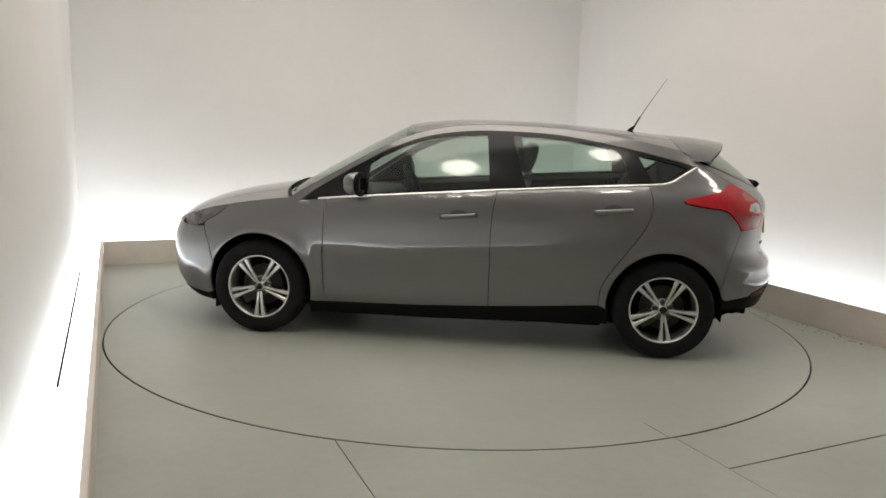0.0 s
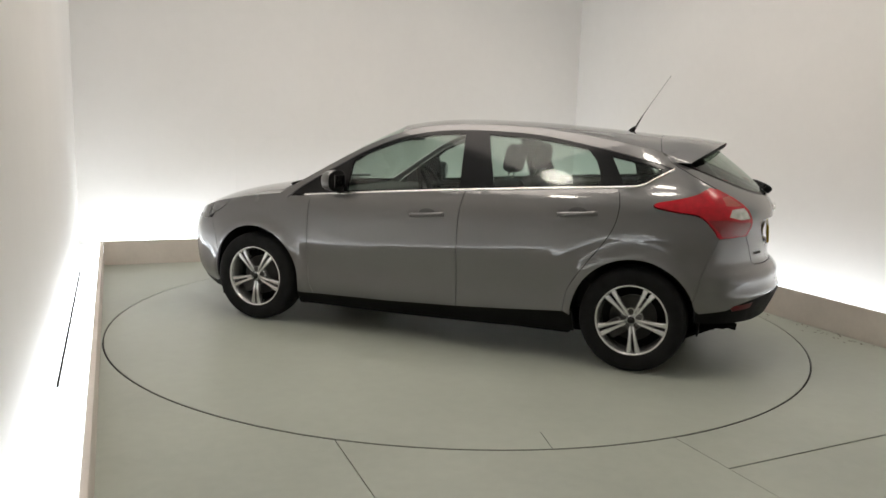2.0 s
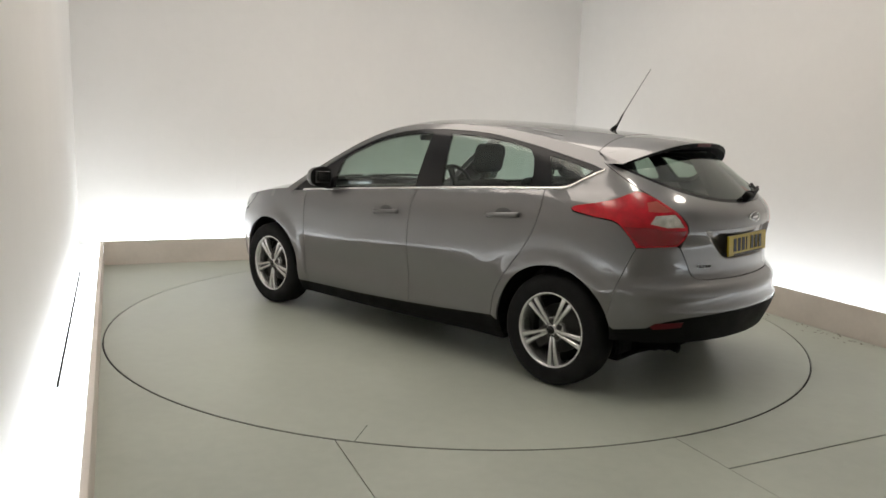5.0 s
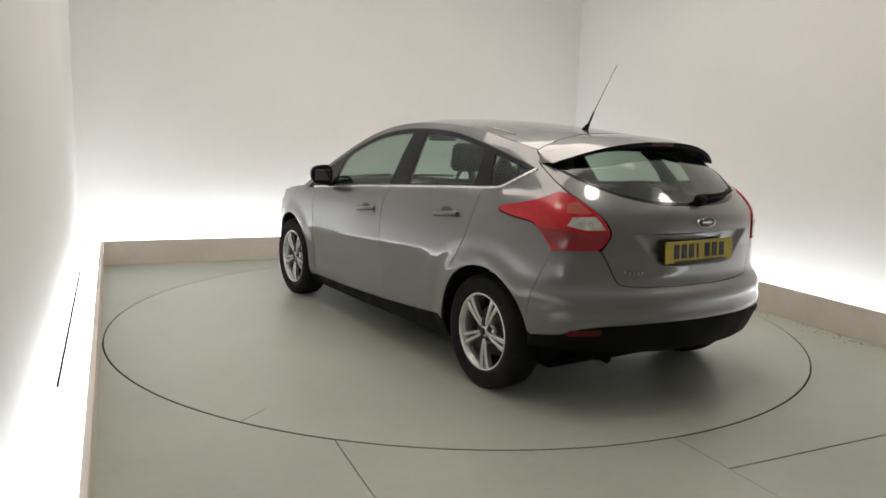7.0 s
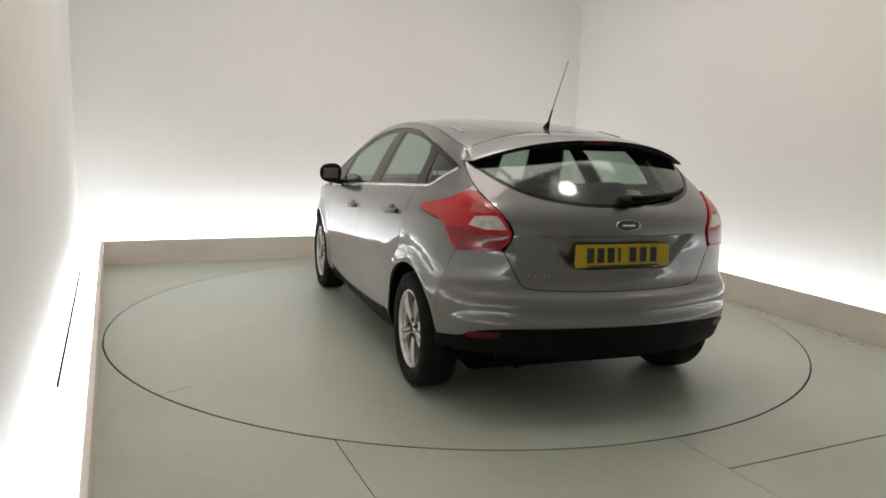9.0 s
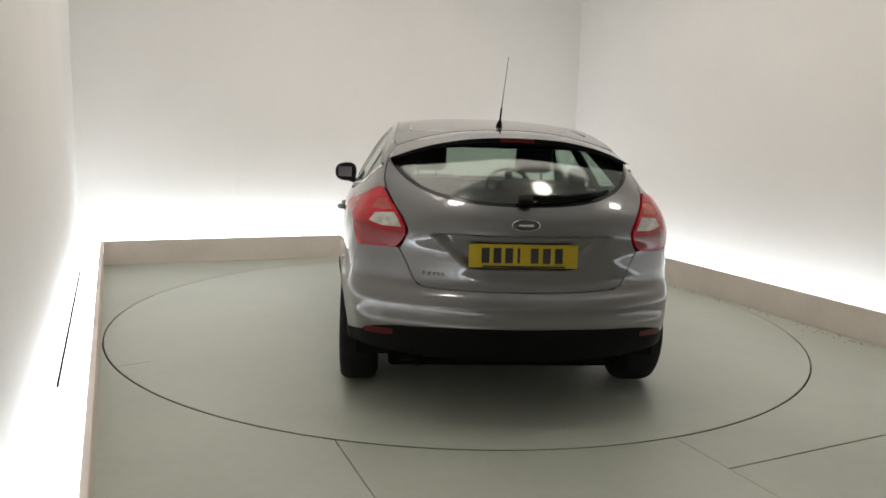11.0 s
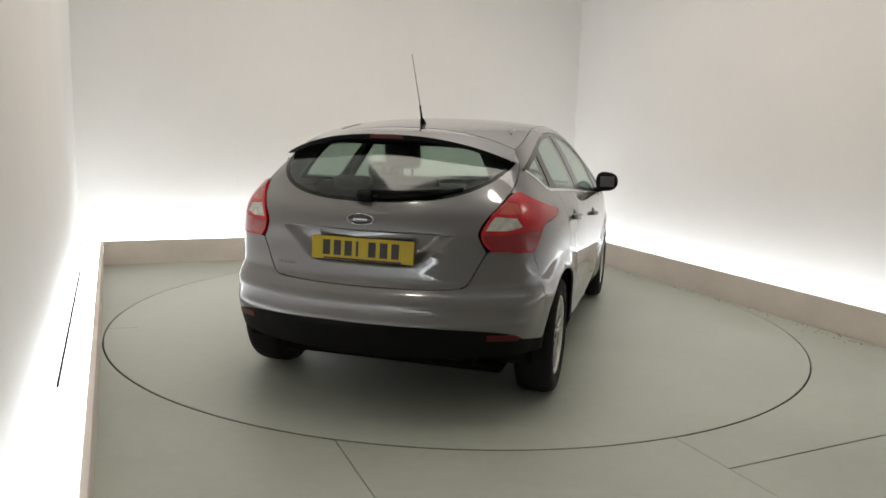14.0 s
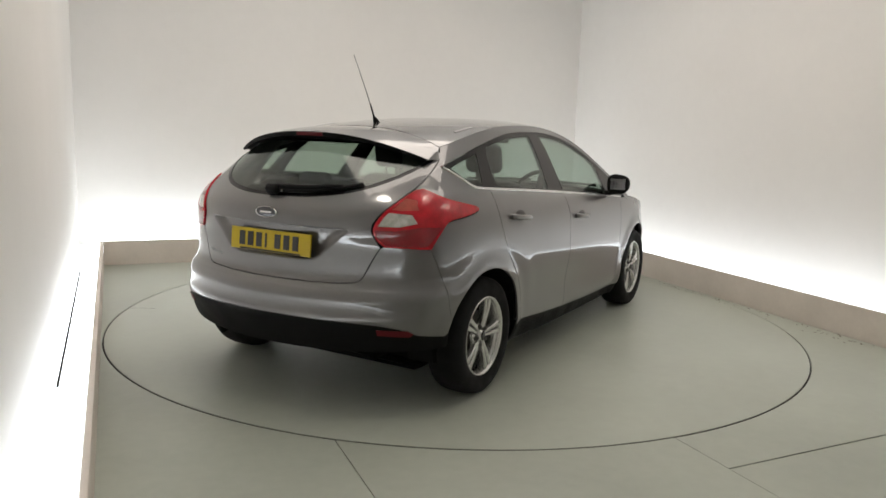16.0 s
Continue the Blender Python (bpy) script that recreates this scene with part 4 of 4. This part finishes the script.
def seat(car, name, x, y, w):
    st = new(name)
    st.parent = car
    st.matrix_basis = pose(x, y, 0.30)
    part("cushion", box(-0.22, 0.30, -w / 2, w / 2, 0.0, 0.22, 0.06, 3), seat_cloth, st, smooth=True)
    bk = part("backrest", box(-0.07, 0.06, -w / 2, w / 2, 0.0, 0.64, 0.055, 3), seat_cloth, st, smooth=True)
    bk.matrix_basis = pose(-0.20, 0, 0.16, 0, -18, 0)
    return st


def headrest(st, y, z=0.70, w=0.25, tall=0.19):
    h = part("headrest", box(-0.05, 0.05, -w / 2, w / 2, 0.0, tall, 0.045, 3), seat_cloth, st, smooth=True)
    h.matrix_basis = pose(-0.20 - 0.31 * z, y, 0.16 + 0.95 * z, 0, -12, 0)
    for dy in (-0.06, 0.06):
        part("post", tube([(-0.20 - 0.31 * (z - 0.10), y + dy, 0.16 + 0.95 * (z - 0.10)), (-0.20 - 0.31 * (z + 0.03), y + dy, 0.16 + 0.95 * (z + 0.03))], 0.007, 6), chrome, st)


def cabin(car):
    part("cabin_floor", box(-0.95, 0.95, -0.80, 0.80, 0.17, 0.24, 0.02), under_black, car)
    part("front_bulkhead", box(1.02, 1.06, -0.80, 0.80, 0.2, 0.90), under_black, car)
    part("engine_cover", box(1.06, 1.80, -0.50, 0.50, 0.25, 0.78, 0.04), under_black, car)
    part("boot_floor", box(-1.86, -1.30, -0.52, 0.52, 0.24, 0.62, 0.03), under_black, car)
    part("dashboard", box(0.62, 1.08, -0.74, 0.74, 0.55, 0.93, 0.07, 4), trim_grey, car, "dark grey dashboard", smooth=True)
    part("parcel_shelf", box(-1.72, -1.30, -0.60, 0.60, 0.975, 0.995, 0.006), trim_grey, car, "dark parcel shelf")
    # headliner just under the roof
    patch("headliner", lambda u, v: roof_point(0.04 + 0.92 * u, 0.03 + 0.94 * v) + Vector((0, 0, -0.035)), 16, 16, headliner_cloth, car, depth=0, label="pale grey cloth headliner")
    for y in (0.36, -0.36):
        s = seat(car, "front_seat", 0.02, y, 0.50)
        headrest(s, 0.0)
    bench = seat(car, "rear_seat", -0.80, 0.0, 1.28)
    for y in (0.40, -0.40):
        headrest(bench, y, 0.565, 0.24, 0.12)
    # dark lining of the rear pillars
    for s in (-1, 1):
        bm = bmesh.new()
        rows = []
        for k in range(9):
            z = 0.98 + 0.33 * k / 8
            x0, x1 = rear_x(z) + 0.30 - 0.10 * k / 8, -1.46 + 0.10 * k / 8
            rows.append([bm.verts.new((x, s * (side_y(x, z) - d), z)) for x, d in ((x0, 0.03), (x0 + 0.02, 0.13), (x1 - 0.03, 0.13), (x1, 0.03))])
        for p, q in zip(rows, rows[1:]):
            for i in range(4):
                bm.faces.new((p[i], p[(i + 1) % 4], q[(i + 1) % 4], q[i]))
        bmesh.ops.recalc_face_normals(bm, faces=bm.faces[:])
        part("pillar_lining", bm, trim_grey, car, "dark lining inside the rear pillar", smooth=True)
    # steering wheel on the car's right
    bm = bmesh.new()
    n, m = 36, 8
    rings = [[bm.verts.new(((0.185 + 0.016 * math.cos(2 * math.pi * j / m)) * math.cos(2 * math.pi * i / n), (0.185 + 0.016 * math.cos(2 * math.pi * j / m)) * math.sin(2 * math.pi * i / n), 0.016 * math.sin(2 * math.pi * j / m))) for j in range(m)] for i in range(n)]
    for i in range(n):
        for j in range(m):
            bm.faces.new((rings[i][j], rings[(i + 1) % n][j], rings[(i + 1) % n][(j + 1) % m], rings[i][(j + 1) % m]))
    bmesh.ops.recalc_face_normals(bm, faces=bm.faces[:])
    sw = part("steering_wheel", bm, black_plastic, car, "black steering wheel", smooth=True)
    sw.matrix_basis = pose(0.50, -0.36, 0.93, 0, -64, 0)
    part("wheel_boss", box(-0.17, 0.17, -0.03, 0.03, -0.03, 0.0, 0.012), black_plastic, sw)
    # inside mirror and sun visor edge
    im = part("inside_mirror", box(-0.015, 0.015, -0.12, 0.12, -0.035, 0.035, 0.012), black_plastic, car, smooth=True)
    im.matrix_basis = pose(0.47, 0, 1.34, 0, 8, 0)
    part("mirror_stalk", tube([(0.02, 0, 0.05), (0.0, 0, 0.0)], 0.01, 6), black_plastic, im)


def hatchback():
    car = new("car")
    tagged(car, "grey metallic five-door hatchback with red tail lamps on the turntable", "car")
    for flip in (False, True):
        half_car(car, flip)
    data = wheel_meshes()
    wheel(car, 1.324, 1, data, 90)
    wheel(car, -1.324, 1, data, 97)
    wheel(car, 1.324, -1, data, 60)
    wheel(car, -1.324, -1, data, 40)
    patch("roof", roof_point, 30, 50, paint, car, depth=0.01)
    ws = patch("windscreen", screen_point, 28, 20, side_glass, car, depth=0, label="curved windscreen")
    ws.visible_shadow = False
    patch("hood", hood_point, 28, 24, paint, car, depth=0.015)
    patch("cowl", lambda u, v: hood_point(u, 0).lerp(screen_point(u, 0.02), v) + Vector((0, 0, -0.008)), 24, 2, black_plastic, car, depth=0, label="black cowl under the windscreen")
    for y0, y1 in ((0.62, 0.02), (-0.05, -0.60)):
        pts = [screen_point(0.5 + (y0 + (y1 - y0) * k / 6) / 1.75, 0.015 + 0.02 * k / 6) + Vector((0.016, 0, 0.012)) for k in range(7)]
        part("front_wiper", tube(pts, 0.010, 6), black_plastic, car, smooth=True)
    rear_end(car)
    # front bumper round the nose
    fb = [s2n(1.735, 0.70), s2n(1.70, 0.60), s2n(1.66, 0.46)] + [s2n(*q) for q in arch(1.324, ARCH_R, 23, -12, 6)] + [s2n(1.75, 0.225), s2n(1.88, 0.235)] + [s2n(2.02, 0.25)]
    up = [s2n(1.99, 0.70), s2n(1.93, 0.695), s2n(1.88, 0.688), s2n(1.80, 0.693)]
    left = fb
    full = left + [(0.0, 0.25)] + [(-a, z) for a, z in reversed(left)] + [(-a, z) for a, z in reversed(up)] + [(-0.15, 0.72), (0.15, 0.72)] + up
    sheet("front_bumper", on_nose, full, paint, car, grid=(0.04, 0.035), step=0.025, gap=-0.0012, depth=0.02)
    lip = [s2n(1.685, 0.245), s2n(1.70, 0.175), s2n(1.85, 0.18), s2n(2.02, 0.20)]
    hi = [s2n(1.75, 0.222), s2n(1.88, 0.232), s2n(2.02, 0.248)]
    full = lip + [(0.0, 0.20)] + [(-a, z) for a, z in reversed(lip)] + [(-a, z) for a, z in hi] + [(0.0, 0.248)] + list(reversed(hi))
    sheet("front_lip", on_nose, full, black_plastic, car, grid=(0.05, 0.04), gap=0.0, lift=0.004, depth=0.15, label="black plastic front lip")
    # aerial
    base = part("aerial", tube([(-1.115, 0, 1.412), (-1.135, 0, 1.44), (-1.15, 0, 1.455)], 0.022, 10, 0.009), black_plastic, car, "thin black roof aerial", smooth=True)
    part("rod", tube([(-1.148, 0, 1.45), (-1.19, 0, 1.53)], 0.0065, 6, 0.005), black_plastic, base)
    part("whip", tube([(-1.19, 0, 1.53), (-1.272, 0, 1.662), (-1.356, 0, 1.795)], 0.0034, 6, 0.0022), steel, base)
    # exhaust and floor pan
    part("exhaust", tube([(-1.70, 0.48, 0.28), (-1.83, 0.48, 0.275), (-1.905, 0.48, 0.262)], 0.022, 12), under_black, car, "dark exhaust pipe", smooth=True)
    part("silencer", box(-1.80, -1.64, -0.1, 0.52, 0.22, 0.32, 0.045, 3), under_black, car)
    part("floor_pan", box(-1.62, 1.75, -0.62, 0.62, 0.15, 0.22, 0.02), under_black, car)
    # tray added under the tail to keep light off the floor below
    patch("rear_shade_tray", lambda u, v: Vector((-1.95 + 0.37 * v, (2 * u - 1) * (0.44 + 0.16 * v), 0.31 - 0.15 * v)), 8, 4, under_black, car, depth=0.02, up=(0, 0, -1))
    part("rear_axle", tube([(-1.32, -0.7, 0.28), (-1.32, 0.7, 0.28)], 0.04, 8), under_black, car)
    part("front_axle", tube([(1.32, -0.7, 0.28), (1.32, 0.7, 0.28)], 0.04, 8), under_black, car)
    cabin(car)
    return car


car = hatchback()


def turn_at(t):
    return math.degrees(3.0207 - 0.1220 * t + 0.0000686 * (t - 8) ** 2)


def motions():
    """The turntable and the car on it turn together about the world's origin."""
    steps = [i * 0.5 for i in range(33)]
    walk(table, [(t, pose(0, 0, 0, 0, 0, turn_at(t))) for t in steps])
    walk(car, [(t, pose(0, 0, 0, 0, 0, turn_at(t)) @ pose(-0.084, -0.084, 0.0015)) for t in steps])


motions()
